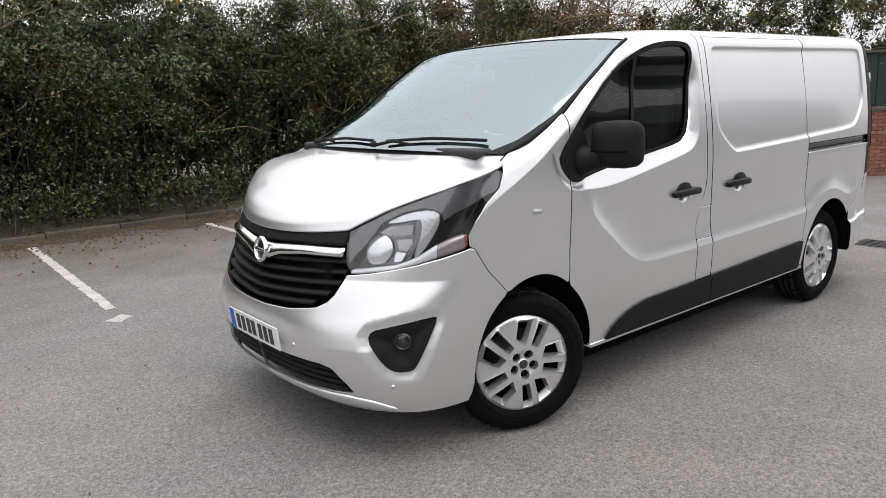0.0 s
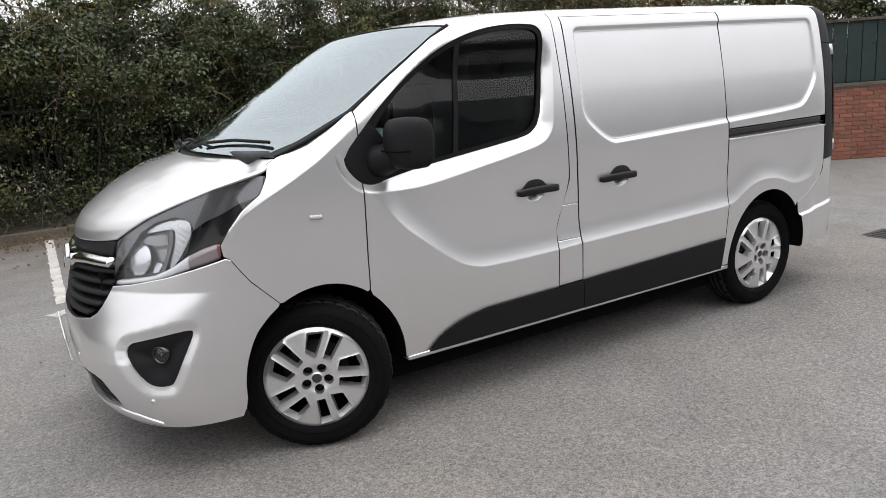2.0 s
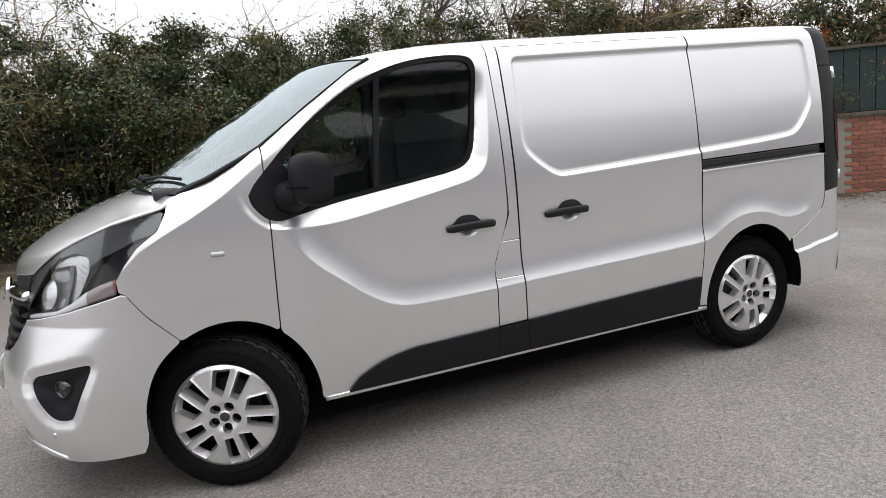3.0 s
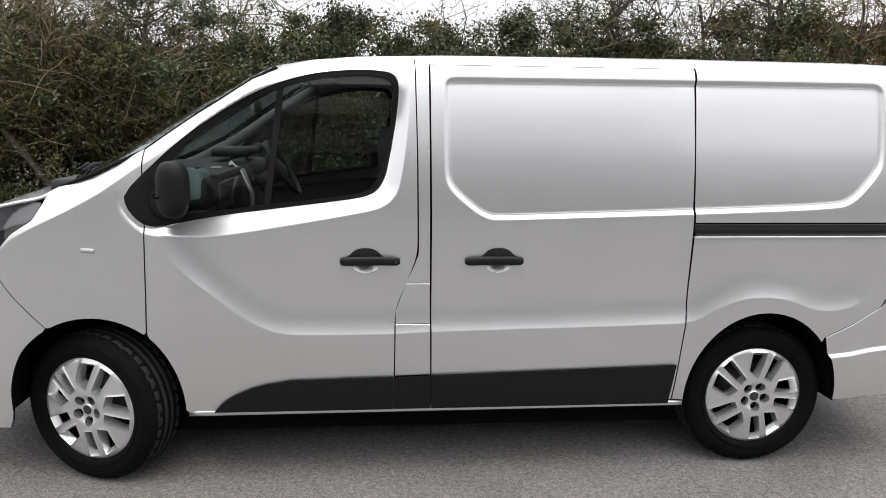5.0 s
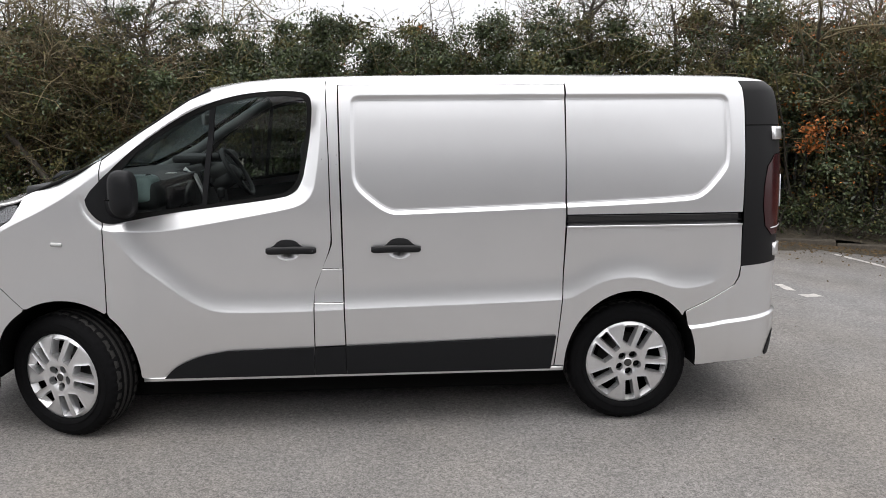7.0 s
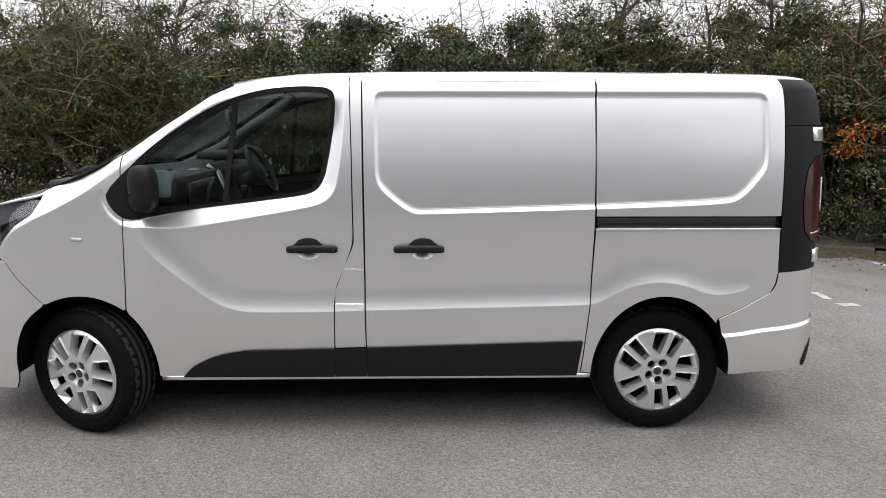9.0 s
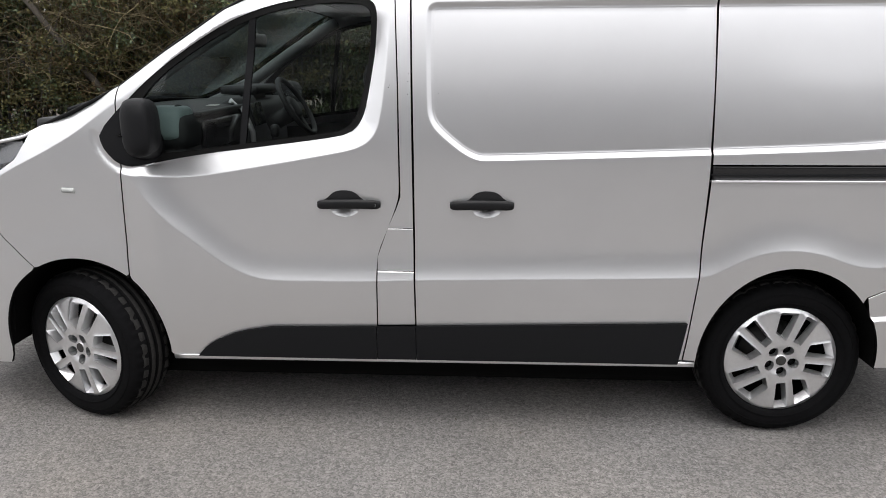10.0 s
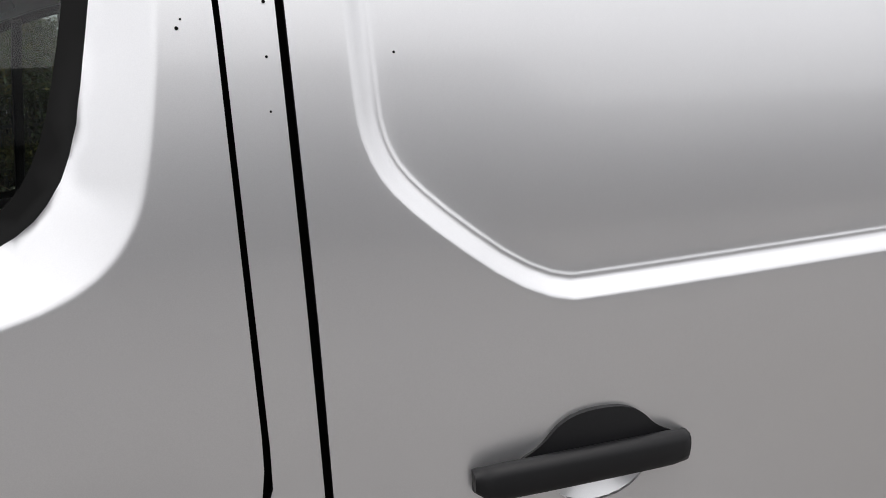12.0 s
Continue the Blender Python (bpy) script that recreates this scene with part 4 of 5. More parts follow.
# cab side window: seal, panes, divider
INNER = eased([(.350, 1.375), (.345, 1.235), (.47, 1.222), (.884, 1.277), (1.167, 1.313), (1.245, 1.330), (1.292, 1.385), (1.322, 1.500), (1.345, 1.636), (1.358, 1.770), (1.335, 1.815),
               (1.255, 1.824), (1.172, 1.823), (1.033, 1.808), (.894, 1.772), (.755, 1.714), (.616, 1.630), (.477, 1.532)], 2)
window_seal = panel("window_seal", [(max(p[0], .309), p[1]) for p in WINDOW], SEAL_SHADE, front_door, "black window seal", holes=[INNER], d=-.004, thick=.02, h=.02)
window_glass = panel("window_glass", INNER, GLASS, front_door, "clear tinted side window", d=-.014, thick=0, h=.05)
window_glass.visible_shadow = False
divider = panel("window_divider", [(.862, 1.775), (.890, 1.782), (.822, 1.268), (.795, 1.265)], BLACK_PLASTIC, front_door, d=-.008, thick=.015, h=.03)

# mirror
sail = panel("mirror_base", eased([(.220, 1.315), (.226, 1.262), (.262, 1.212), (.302, 1.181), (.363, 1.172), (.470, 1.205), (.47, 1.30), (.40, 1.40), (.36, 1.445), (.336, 1.434)], 1), BLACK_PLASTIC, van, "black mirror base", d=.006, thick=.03, h=.02)


def rounded_shell(sections, n=28, power=3.2):
    """A closed shell over superellipse sections: (y, centre x, centre z, half x, half z)."""
    bm = bmesh.new()
    rings = []
    for y, cx, cz, hx, hz in sections:
        ring = []
        for k in range(n):
            a = 2 * math.pi * k / n
            c, s = math.cos(a), math.sin(a)
            r = (abs(c) ** power + abs(s) ** power) ** (-1 / power)
            ring.append(bm.verts.new((cx + hx * c * r, y, cz + hz * s * r)))
        rings.append(ring)
    for a, b in zip(rings, rings[1:]):
        for k in range(n):
            bm.faces.new((a[k], a[(k + 1) % n], b[(k + 1) % n], b[k]))
    bm.faces.new(rings[0]), bm.faces.new(rings[-1][::-1])
    bmesh.ops.recalc_face_normals(bm, faces=bm.faces)
    return bm


door_mirror = part("door_mirror", rounded_shell([(-1.005, .445, 1.345, .030, .075), (-1.010, .445, 1.345, .052, .098), (-1.03, .449, 1.348, .062, .107), (-1.09, .458, 1.350, .067, .111), (-1.15, .472, 1.350, .065, .111), (-1.19, .486, 1.350, .054, .104), (-1.208, .500, 1.350, .038, .088), (-1.214, .505, 1.350, .018, .05)]), BLACK_PLASTIC, van, "black plastic door mirror with a small scuff")
part("mirror_arm", rounded_shell([(-.955, .395, 1.275, .085, .075), (-.99, .41, 1.275, .070, .060), (-1.02, .43, 1.28, .060, .050), (-1.06, .44, 1.285, .050, .040)], power=2.5), BLACK_PLASTIC, door_mirror)
part("mirror_seam", tube([(.378, -1.02, 1.322), (.376, -1.09, 1.322), (.396, -1.16, 1.322), (.428, -1.192, 1.322)], .004, 6), DARK, door_mirror)
part("mirror_face", rounded_shell([(-1.045, .502, 1.350, .003, .072), (-1.055, .504, 1.350, .003, .078), (-1.13, .521, 1.350, .003, .078), (-1.14, .523, 1.350, .003, .072)], power=5), MIRROR, door_mirror, "mirror glass")
for sx, sz, sl in ((.486, 1.318, .016), (.491, 1.312, .010), (.482, 1.308, .008)):
    part("scuff", box(.003, .004, sl, (sx, -1.199, sz), .001, Matrix.Rotation(radians(30 + 900 * sl), 4, "Y")), CABIN_PALE, door_mirror)


# door handles
def handle(s0, keyhole, parent):
    """A pull handle 0.262 long with its scoop behind it, at s0 (its front end)."""
    z0 = 1.028
    c = s0 + (.111 if keyhole else .151)
    pod = panel("handle_pod", eased([(c - .100, z0 + .008), (c - .072, z0 + .020), (c - .050, z0 + .044), (c - .022, z0 + .055), (c + .022, z0 + .055), (c + .050, z0 + .044), (c + .072, z0 + .020), (c + .100, z0 + .008), (c + .09, z0 - .006), (c - .09, z0 - .006)], 2), BLACK_SATIN, parent, "black handle pod", thick=.03, h=.008,
                shape=lambda s, z: .004 + .010 * np.clip(1 - ((s - c) / .075) ** 2 - ((z - z0) / .07) ** 2, 0, 1))
    scoop = panel("handle_scoop", [(c + (s - c) * 1.06, 1.012 + (z - 1.012) * 1.06) for s, z in scoop_edge(c)], PAINT, parent, "silver handle scoop", thick=.0, h=.004,
                  shape=lambda s, z: -.0015 - .026 * np.clip(1 - np.sqrt(((s - c) / .066) ** 2 + ((z - 1.012) / .046) ** 2), 0, 1))
    n = 26
    t = np.linspace(0, 1, n)
    ss = s0 + .262 * t
    lift = .020 + .016 * np.clip(np.sin(t * math.pi), 0, 1) ** 0.6
    lift[0] = lift[-1] = .012
    tall = np.interp(t, (0, .03, .12, .88, .97, 1), (.012, .017, .0195, .0195, .017, .012))
    rows = []
    for k in range(n):
        ring = []
        for a in np.linspace(0, 2 * math.pi, 14, endpoint=False):
            c, q = math.cos(a), math.sin(a)
            r = (abs(c) ** 3 + abs(q) ** 3) ** (-1 / 3)
            ring.append((ss[k], z0 - .004 + .006 * math.sin(t[k] * 3) + tall[k] * q * r, lift[k] - .010 + .012 * c * r))
        rows.append(ring)
    flat = np.array([p for r in rows for p in r])
    pts = skin(flat[:, 0], flat[:, 1], flat[:, 2])
    m = 14
    faces = [(i * m + k, i * m + (k + 1) % m, (i + 1) * m + (k + 1) % m, (i + 1) * m + k) for i in range(n - 1) for k in range(m)] + [tuple(range(m)), tuple((n - 1) * m + k for k in range(m - 1, -1, -1))]
    grip = put("door_handle", mesh_of("door_handle", pts, faces, BLACK_SATIN), parent, "black pull handle")
    joint_s = s0 + (.205 if keyhole else .068)
    strip("handle_joint", [(joint_s, z0 + .018), (joint_s + .003, z0 + .018)], [(joint_s, z0 - .014), (joint_s + .003, z0 - .014)], DARK, grip, d=.0275, depth=.01, n=3)
    if keyhole:
        p = skin(np.array([s0 + .238]), np.array([z0 - .002]), .0255)[0]
        part("key_barrel", facing(lathe([(0, .003), (.008, .003), (.010, .001), (.0105, -.004)], 20, "z"), p, (0, -1, 0)), CABIN_PALE, grip, "grey key barrel")
        part("barrel_rim", facing(lathe([(.0105, .0), (.012, .003), (.014, .0)], 20, "z"), p, (0, -1, 0)), DARK, grip)
    return grip


handle(1.122, True, front_door)
handle(1.672, False, sliding_door)

# small chips in the paint beside the shut lines
for s0, z0, r in ((1.424, 1.497, .0018), (1.624, 1.473, .0014), (1.502, 1.52, .0018), (1.500, 1.47, .0014), (1.505, 1.55, .0013), (1.499, 1.42, .0012), (1.428, 1.505, .001)):
    p = skin(np.array([s0]), np.array([z0]), .0006)[0]
    part("paint_chip", facing(lathe([(0, .0004), (r * .7, .0003), (r, 0)], 7, "z"), p, (0, -1, .12)), DARK, van)


# wheels
def build_wheel(steer):
    """Tyre and five-spoke alloy; the wheel's outer face looks along -y at y = 0 of the hub."""
    T = Matrix.Rotation(radians(steer), 4, "Z") @ Matrix.Diagonal((1.0, 1.0, 1.0, 1.0))
    Q = 1.055
    WIDE = [[(-.021, .207), (.053, .205), (.006, .090), (-.037, .122)], [(.082, .194), (.130, .169), (.067, .071), (.034, .088)]]
    DEEP = [[(-.016, .186), (.042, .187), (.003, .099), (-.031, .124)], [(.081, .176), (.116, .157), (.066, .078), (.040, .091)]]

    def turned(quad, k):
        c, q = math.cos(radians(-72 * k)), math.sin(radians(-72 * k))
        ring = [(a[0] + (b[0] - a[0]) * j / 5, a[1] + (b[1] - a[1]) * j / 5) for a, b in zip(quad, quad[1:] + quad[:1]) for j in range(5)]
        return eased([((x * c - z * q) * Q, (x * q + z * c) * Q) for x, z in ring], 1)

    slots = [turned(quad, k) for quad in WIDE for k in range(5)]
    wells = [turned(d, k) for d in DEEP for k in range(5)]
    bolts = [(.053 * math.cos(radians(61 - 72 * k)), .053 * math.sin(radians(61 - 72 * k))) for k in range(5)]
    disc = [(.236 * math.cos(2 * math.pi * k / 72), .236 * math.sin(2 * math.pi * k / 72)) for k in range(72)]
    rounds = [[(bx + .0225 * math.cos(2 * math.pi * j / 12), bz + .0225 * math.sin(2 * math.pi * j / 12)) for j in range(12)] for bx, bz in bolts]

    def face_y(s, z):
        """The dished face of the wheel, hollow round the hub, with lips at the slots."""
        s, z = np.asarray(s, float), np.asarray(z, float)
        r = np.hypot(s, z)
        y = -.010 - .020 * np.clip(1 - (r / .236) ** 2, 0, 1) + .014 * (1 - step(.036, .078, r)) + .004 * step(.224, .236, r)
        lip = np.min([away(s, z, q, True)[0] for q in slots], axis=0)
        return y - .004 * np.clip(1 - lip / .010, 0, 1)

    s, z, tri, loops = sheet(disc, slots + rounds, .007)
    p = np.stack([s, face_y(s, z), z], -1)
    ab = np.cross(p[tri[:, 1]] - p[tri[:, 0]], p[tri[:, 2]] - p[tri[:, 0]])
    tri = tri[:, ::-1] if ab[:, 1].sum() > 0 else tri
    verts, faces = list(p), [tuple(t) for t in tri]
    for ring, rim, well in zip(loops[1:], slots + rounds, wells + rounds):
        m, rim, well = len(ring), np.array(rim), np.array(well)
        far = []
        for j in ring:
            q = np.array((s[j], z[j]))
            e = np.roll(rim, -1, 0) - rim
            t = np.clip(((q - rim) * e).sum(1) / (e * e).sum(1), 0, 1)
            k = int(np.argmin(np.linalg.norm(rim + e * t[:, None] - q, axis=1)))
            far.append(well[k] + (well[(k + 1) % len(well)] - well[k]) * t[k])
        low = .014 if len(rim) > 14 else .012
        levels = [[tuple(p[j]) for j in ring], [(q[0], low, q[1]) for q in far], [(q[0], low + .004, q[1]) for q in far]]
        for first, second in zip(levels, levels[1:]):
            base = len(verts)
            verts += first + second
            faces += [(base + k, base + (k + 1) % m, base + m + (k + 1) % m, base + m + k) for k in range(m)]
    me = mesh_of("wheel", [T @ Vector(q) for q in verts], faces, ALLOY)
    weld = bmesh.new()
    weld.from_mesh(me)
    bmesh.ops.remove_doubles(weld, verts=weld.verts, dist=.0004)
    weld.to_mesh(me)
    weld.free()
    me.set_sharp_from_angle(angle=radians(28))
    hub = put("wheel", me, None, "silver five-spoke alloy wheel")

    def piece(name, bm, mat, label=""):
        bmesh.ops.transform(bm, matrix=T, verts=bm.verts)
        return part(name, bm, mat, hub, label)

    piece("rim_edge", lathe([(.234, -.004), (.237, .003), (.239, .010), (.238, .02), (.228, .03), (.222, .18)], 64), ALLOY)
    tread = [(.235, .006), (.238, -.006), (.244, -.014), (.258, -.021), (.285, -.024), (.310, -.019), (.328, -.008), (.338, .006), (.343, .022)]
    for g in (.055, .095, .135):
        tread += [(.345, g - .012), (.345, g - .006), (.333, g - .005), (.333, g + .005), (.345, g + .006)]
    tread += [(.343, .165), (.335, .185), (.300, .20), (.23, .19)]
    tyre_bm = lathe(tread, 144)
    for v in tyre_bm.verts:
        r, a = math.hypot(v.co.x, v.co.z), math.atan2(v.co.z, v.co.x) % (2 * math.pi)
        if r > .335 and int(a / (2 * math.pi) * 144 + .5) % 3 == 0 and not .04 < v.co.y < .15:
            v.co.x, v.co.z = v.co.x * (1 - .010 / r), v.co.z * (1 - .010 / r)
    tyre = piece("tyre", tyre_bm, RUBBER, "black tyre")
    for y0, y1 in ((.020, .048), (.062, .088), (.102, .128), (.142, .166)):
        b = lathe([(.342, y0), (.3462, y0 + .003), (.3462, y1 - .003), (.342, y1)], 144)
        for v in b.verts:
            a = math.atan2(v.co.z, v.co.x) % (2 * math.pi)
            if int(a / (2 * math.pi) * 144 + .5) % 4 == 0 and not .06 < v.co.y < .13:
                v.co.x, v.co.z = v.co.x * .978, v.co.z * .978
        bmesh.ops.transform(b, matrix=T, verts=b.verts)
        part("tread_rib", b, TREAD, tyre)
    for q in (.262, .300):
        b = lathe([(q - .003, -.020), (q, -.027 if q < .29 else -.0255), (q + .003, -.020)], 72)
        bmesh.ops.transform(b, matrix=T, verts=b.verts)
        part("sidewall_rib", b, RUBBER, tyre)
    piece("brake_disc", lathe([(0, .060), (.07, .057), (.075, .078), (.150, .078), (.150, .084)], 40), BRAKE)
    # near-black drum carries the shade behind the slots
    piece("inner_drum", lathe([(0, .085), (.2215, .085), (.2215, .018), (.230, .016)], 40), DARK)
    piece("hub_cap", lathe([(0, -.020), (.018, -.020), (.027, -.016), (.030, -.008)], 28), ALLOY)
    piece("cap_disc", lathe([(0, -.0215), (.016, -.0212), (.022, -.0192)], 20), BRAKE)
    # bolts and wells are coloured near-black for the shade in their holes
    for bx, bz in bolts:
        b = lathe([(0, .008), (.008, .008), (.010, .010), (.011, .018)], 6)
        bmesh.ops.translate(b, vec=(bx, 0, bz), verts=b.verts)
        piece("wheel_bolt", b, SEAL_SHADE)
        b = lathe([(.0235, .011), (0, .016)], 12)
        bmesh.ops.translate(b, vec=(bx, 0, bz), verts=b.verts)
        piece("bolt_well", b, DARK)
    return hub


for x0, steer in ((0.0, -21.0), (3.100, 0.0)):
    for side in (-1, 1):
        w = build_wheel(steer if side < 0 else -steer)
        w.parent = van
        w.location = (x0, side * (.918 if x0 < 1 else .908), .3435)
        if side > 0:
            w.scale = (1, -1, 1)

# inner shell behind the shut lines, wheel houses and underbody; shade painted near-black
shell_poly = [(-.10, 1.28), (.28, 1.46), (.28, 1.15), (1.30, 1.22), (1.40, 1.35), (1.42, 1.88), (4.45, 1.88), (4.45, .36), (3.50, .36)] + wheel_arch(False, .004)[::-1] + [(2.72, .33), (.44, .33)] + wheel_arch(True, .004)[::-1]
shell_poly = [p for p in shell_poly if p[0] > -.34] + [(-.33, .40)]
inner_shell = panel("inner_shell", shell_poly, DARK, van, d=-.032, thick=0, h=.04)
for cx, rx in ((.045, .388), (3.095, .372)):
    bm = bmesh.new()
    rings = []
    for outer in (True, False):
        ring = []
        for t in np.linspace(-.05, math.pi + .05, 30):
            x, z = cx - (rx + .004) * math.cos(t), .352 + .428 * math.sin(t)
            y = float(skin(np.array([x]), np.array([z]), -.013)[0][1]) if outer else -.60
            ring.append(bm.verts.new((x, y, z)))
        rings.append(ring)
    for k in range(29):
        bm.faces.new((rings[0][k], rings[0][k + 1], rings[1][k + 1], rings[1][k]))
    bm.faces.new(rings[1])
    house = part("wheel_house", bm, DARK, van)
    mirrored(house, van)
# the low, wide pan is added to block light under the van
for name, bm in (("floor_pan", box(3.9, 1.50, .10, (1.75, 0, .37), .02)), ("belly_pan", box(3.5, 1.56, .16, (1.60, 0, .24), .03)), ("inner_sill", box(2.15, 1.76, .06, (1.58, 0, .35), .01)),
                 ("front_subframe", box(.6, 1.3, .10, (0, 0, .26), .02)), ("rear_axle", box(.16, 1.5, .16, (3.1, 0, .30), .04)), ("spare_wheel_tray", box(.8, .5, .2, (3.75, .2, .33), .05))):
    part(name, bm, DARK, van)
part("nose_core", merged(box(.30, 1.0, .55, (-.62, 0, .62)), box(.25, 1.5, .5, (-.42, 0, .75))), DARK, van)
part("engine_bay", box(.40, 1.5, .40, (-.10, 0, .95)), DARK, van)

# cabin
dashboard = part("dashboard", merged(box(.42, 1.72, .16, (.33, 0, 1.30), .05), box(.22, 1.70, .30, (.42, 0, 1.12), .05), box(.5, 1.6, .06, (.10, 0, 1.33), .02)), CABIN, van, "dark dashboard")
part("glovebox_lid", box(.03, .52, .14, (.545, -.42, 1.27), .012), GLOSS_BLACK, dashboard)
part("dash_shelf", box(.04, .60, .02, (.54, -.42, 1.37), .008), CABIN, dashboard)
part("paper_note", box(.05, .06, .002, (.46, -.30, 1.385)), PLATE_WHITE, dashboard, "white paper note")
console = part("centre_console", box(.12, .34, .34, (.53, .02, 1.24), .03, Matrix.Rotation(radians(-22), 4, "Y")), CABIN, dashboard)
part("console_trim", tube([(.50, -.16, 1.40), (.565, -.165, 1.36), (.61, -.165, 1.24), (.61, -.16, 1.10)], .014, 8), ALLOY, dashboard, "silver console trim")
part("display", box(.012, .18, .12, (.585, .02, 1.32), .004, Matrix.Rotation(radians(-14), 4, "Y")), SCREEN_GLASS, dashboard, "dark display screen")
part("instrument_hood", merged(box(.22, .40, .05, (.42, .42, 1.435), .02), box(.05, .36, .12, (.44, .42, 1.38), .02)), CABIN, dashboard)
part("gear_lever", merged(tube([(.62, .06, 1.08), (.66, .05, 1.20)], .012, 8), box(.05, .05, .07, (.665, .05, 1.225), .02)), CABIN, dashboard)
# pale teal here puts the windscreen's light into the colour
part("dash_end", box(.19, .20, .15, (.425, -.77, 1.335), .05, None, 4), CABIN_TEAL, dashboard, "end of the dashboard with windscreen light in its pale grey-green")
part("air_vent", facing(lathe([(.030, .0), (.036, .006), (.042, .0)], 24, "z"), (.50, -.77, 1.385), (.75, -.1, .65)), CABIN, dashboard, "round air vent")
# steering wheel, tilted like a van's
sw = bmesh.new()
rings = []
for k in range(40):
    a = 2 * math.pi * k / 40
    rings.append([sw.verts.new(((.180 + .016 * math.cos(b)) * math.cos(a), (.180 + .016 * math.cos(b)) * math.sin(a), .016 * math.sin(b))) for b in np.linspace(0, 2 * math.pi, 8, endpoint=False)])
for k in range(40):
    for j in range(8):
        sw.faces.new((rings[k][j], rings[(k + 1) % 40][j], rings[(k + 1) % 40][(j + 1) % 8], rings[k][(j + 1) % 8]))
facing(sw, (.700, .41, 1.335), (.86, 0, .52))
steering = part("steering_wheel", sw, CABIN, van, "black steering wheel")
part("wheel_hub", facing(merged(lathe([(0, .02), (.05, .018), (.075, .0), (.08, -.03)], 24, "z"), box(.34, .05, .02, (0, 0, -.004), .008), box(.05, .17, .02, (0, -.09, -.004), .008)), (.690, .41, 1.329), (.86, 0, .52)), CABIN, steering)
part("column", tube([(.69, .41, 1.31), (.45, .41, 1.18)], .05, 12), CABIN, steering)


def seat(y, width):
    root = part("seat", box(.50, width, .16, (1.10, y, .98), .05), FABRIC, van, "dark fabric seat")
    part("backrest", box(.14, width, .62, (1.36, y, 1.28), .05, None), FABRIC, root)
    part("headrest", box(.10, width * .5 if width < .6 else .26, .18, (1.41, y, 1.66), .04), FABRIC, root)


seat(.42, .50)
seat(-.33, .92)
part("bulkhead", box(.03, 1.74, 1.45, (1.475, 0, 1.10), .01), CABIN, van, "dark bulkhead behind the seats")
part("headliner", box(.42, 1.50, .03, (1.24, 0, 1.870), .01), CABIN_PALE, van, "grey headlining")
part("cab_floor", box(1.0, 1.7, .04, (1.0, 0, .62)), CABIN, van)
part("rear_view_mirror", merged(box(.03, .22, .07, (.62, 0, 1.70), .015), tube([(.62, 0, 1.72), (.60, 0, 1.77)], .01, 6)), CABIN_PALE, van)
lining = [tuple(rows[k][2] + np.array((.05, 0, -.035))) for k in range(31)]
pil = part("pillar_trim", tube([tuple(np.array(p)) for p in lining], .035, 8), CABIN_PALE, van, "grey pillar trim")
mirrored(pil, van)
card = panel("door_card", [(.36, 1.16), (1.30, 1.25), (1.33, 1.30), (1.33, .70), (.36, .75)], CABIN, van, d=-.10, thick=0, h=.05)
mirrored(card, van)

# everything that the far flank has too
for ob in (front_wing, front_door, pillar_top, fuel_flap, pillar_low, sliding_door, header, quarter_top, quarter_low, rear_bumper, bumper_corner, rear_corner, tail_lamp, upper_hinge, lower_hinge, rear_door, trim_front, trim_mid, trim_rear,
           sill, sill_flange, rail_bed, front_bumper, intake_back, fog_pod, grille, headlight, repeater, sail, door_mirror, inner_shell):
    mirrored(ob, van)


# ---- car park ----
def ground_z(x, y):
    """The asphalt falls away a little beyond the van's tail."""
    return -0.06 * np.clip(np.asarray(x, float) - 4.5, 0, 5.0) * step(-6, -2, np.asarray(y, float))


gx = np.r_[-300, -80, -30, np.arange(-16, 22.1, .5), 40, 90, 300]
gy = np.r_[-300, -80, -30, np.arange(-14, 14.1, .5), 30, 90, 300]
X, Y = np.meshgrid(gx, gy)
Z = ground_z(X, Y)
nx_, ny_ = len(gx), len(gy)
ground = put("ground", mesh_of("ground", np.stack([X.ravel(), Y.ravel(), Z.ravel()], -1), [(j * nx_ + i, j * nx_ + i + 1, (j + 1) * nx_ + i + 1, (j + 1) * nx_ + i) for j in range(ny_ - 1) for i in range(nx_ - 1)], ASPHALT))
tagged(ground, "grey worn asphalt of a car park", "ground", kind="structure")


def marking(pts, label):
    """A painted patch on the asphalt."""
    rng = np.random.default_rng(int(abs(pts[0][0] * 1000)))
    ring = dense([tuple(map(float, p)) for p in pts], .06)
    ring = [(x + rng.normal(0, .006), y + rng.normal(0, .006)) for x, y in ring]
    bm = bmesh.new()
    bm.faces.new([bm.verts.new((x, y, float(ground_z(x, y)) + .004)) for x, y in ring])
    bmesh.ops.triangulate(bm, faces=bm.faces)
    ob = part("parking_line", bm, LINE_PAINT, None, smooth=False)
    tagged(ob, label, "marking", "parking lines", "structure")


def bay_line(x, y0, y1, w=.10):
    marking([(x - w / 2, y0), (x + w / 2, y0), (x + w / 2, y1), (x - w / 2, y1)], "worn white parking bay line on asphalt")


marking([(-.92, 2.94), (-.83, 2.96), (-.765, 6.62), (-.86, 6.72)], "worn white parking bay line on asphalt")
bay_line(1.37, 4.6, 6.62, .09)
marking([(8.05, 3.6), (8.15, 3.6), (7.92, 4.75), (7.82, 4.75)], "worn white parking bay line on asphalt")
bay_line(5.89, 2.29, 2.57)
marking([(-1.01, 2.61), (-.92, 2.50), (-.80, 2.60), (-.86, 2.71)], "small white paint patch on asphalt")
marking([(5.88, 1.99), (6.10, 2.07), (6.05, 2.17), (5.85, 2.10)], "small white paint patch on asphalt")

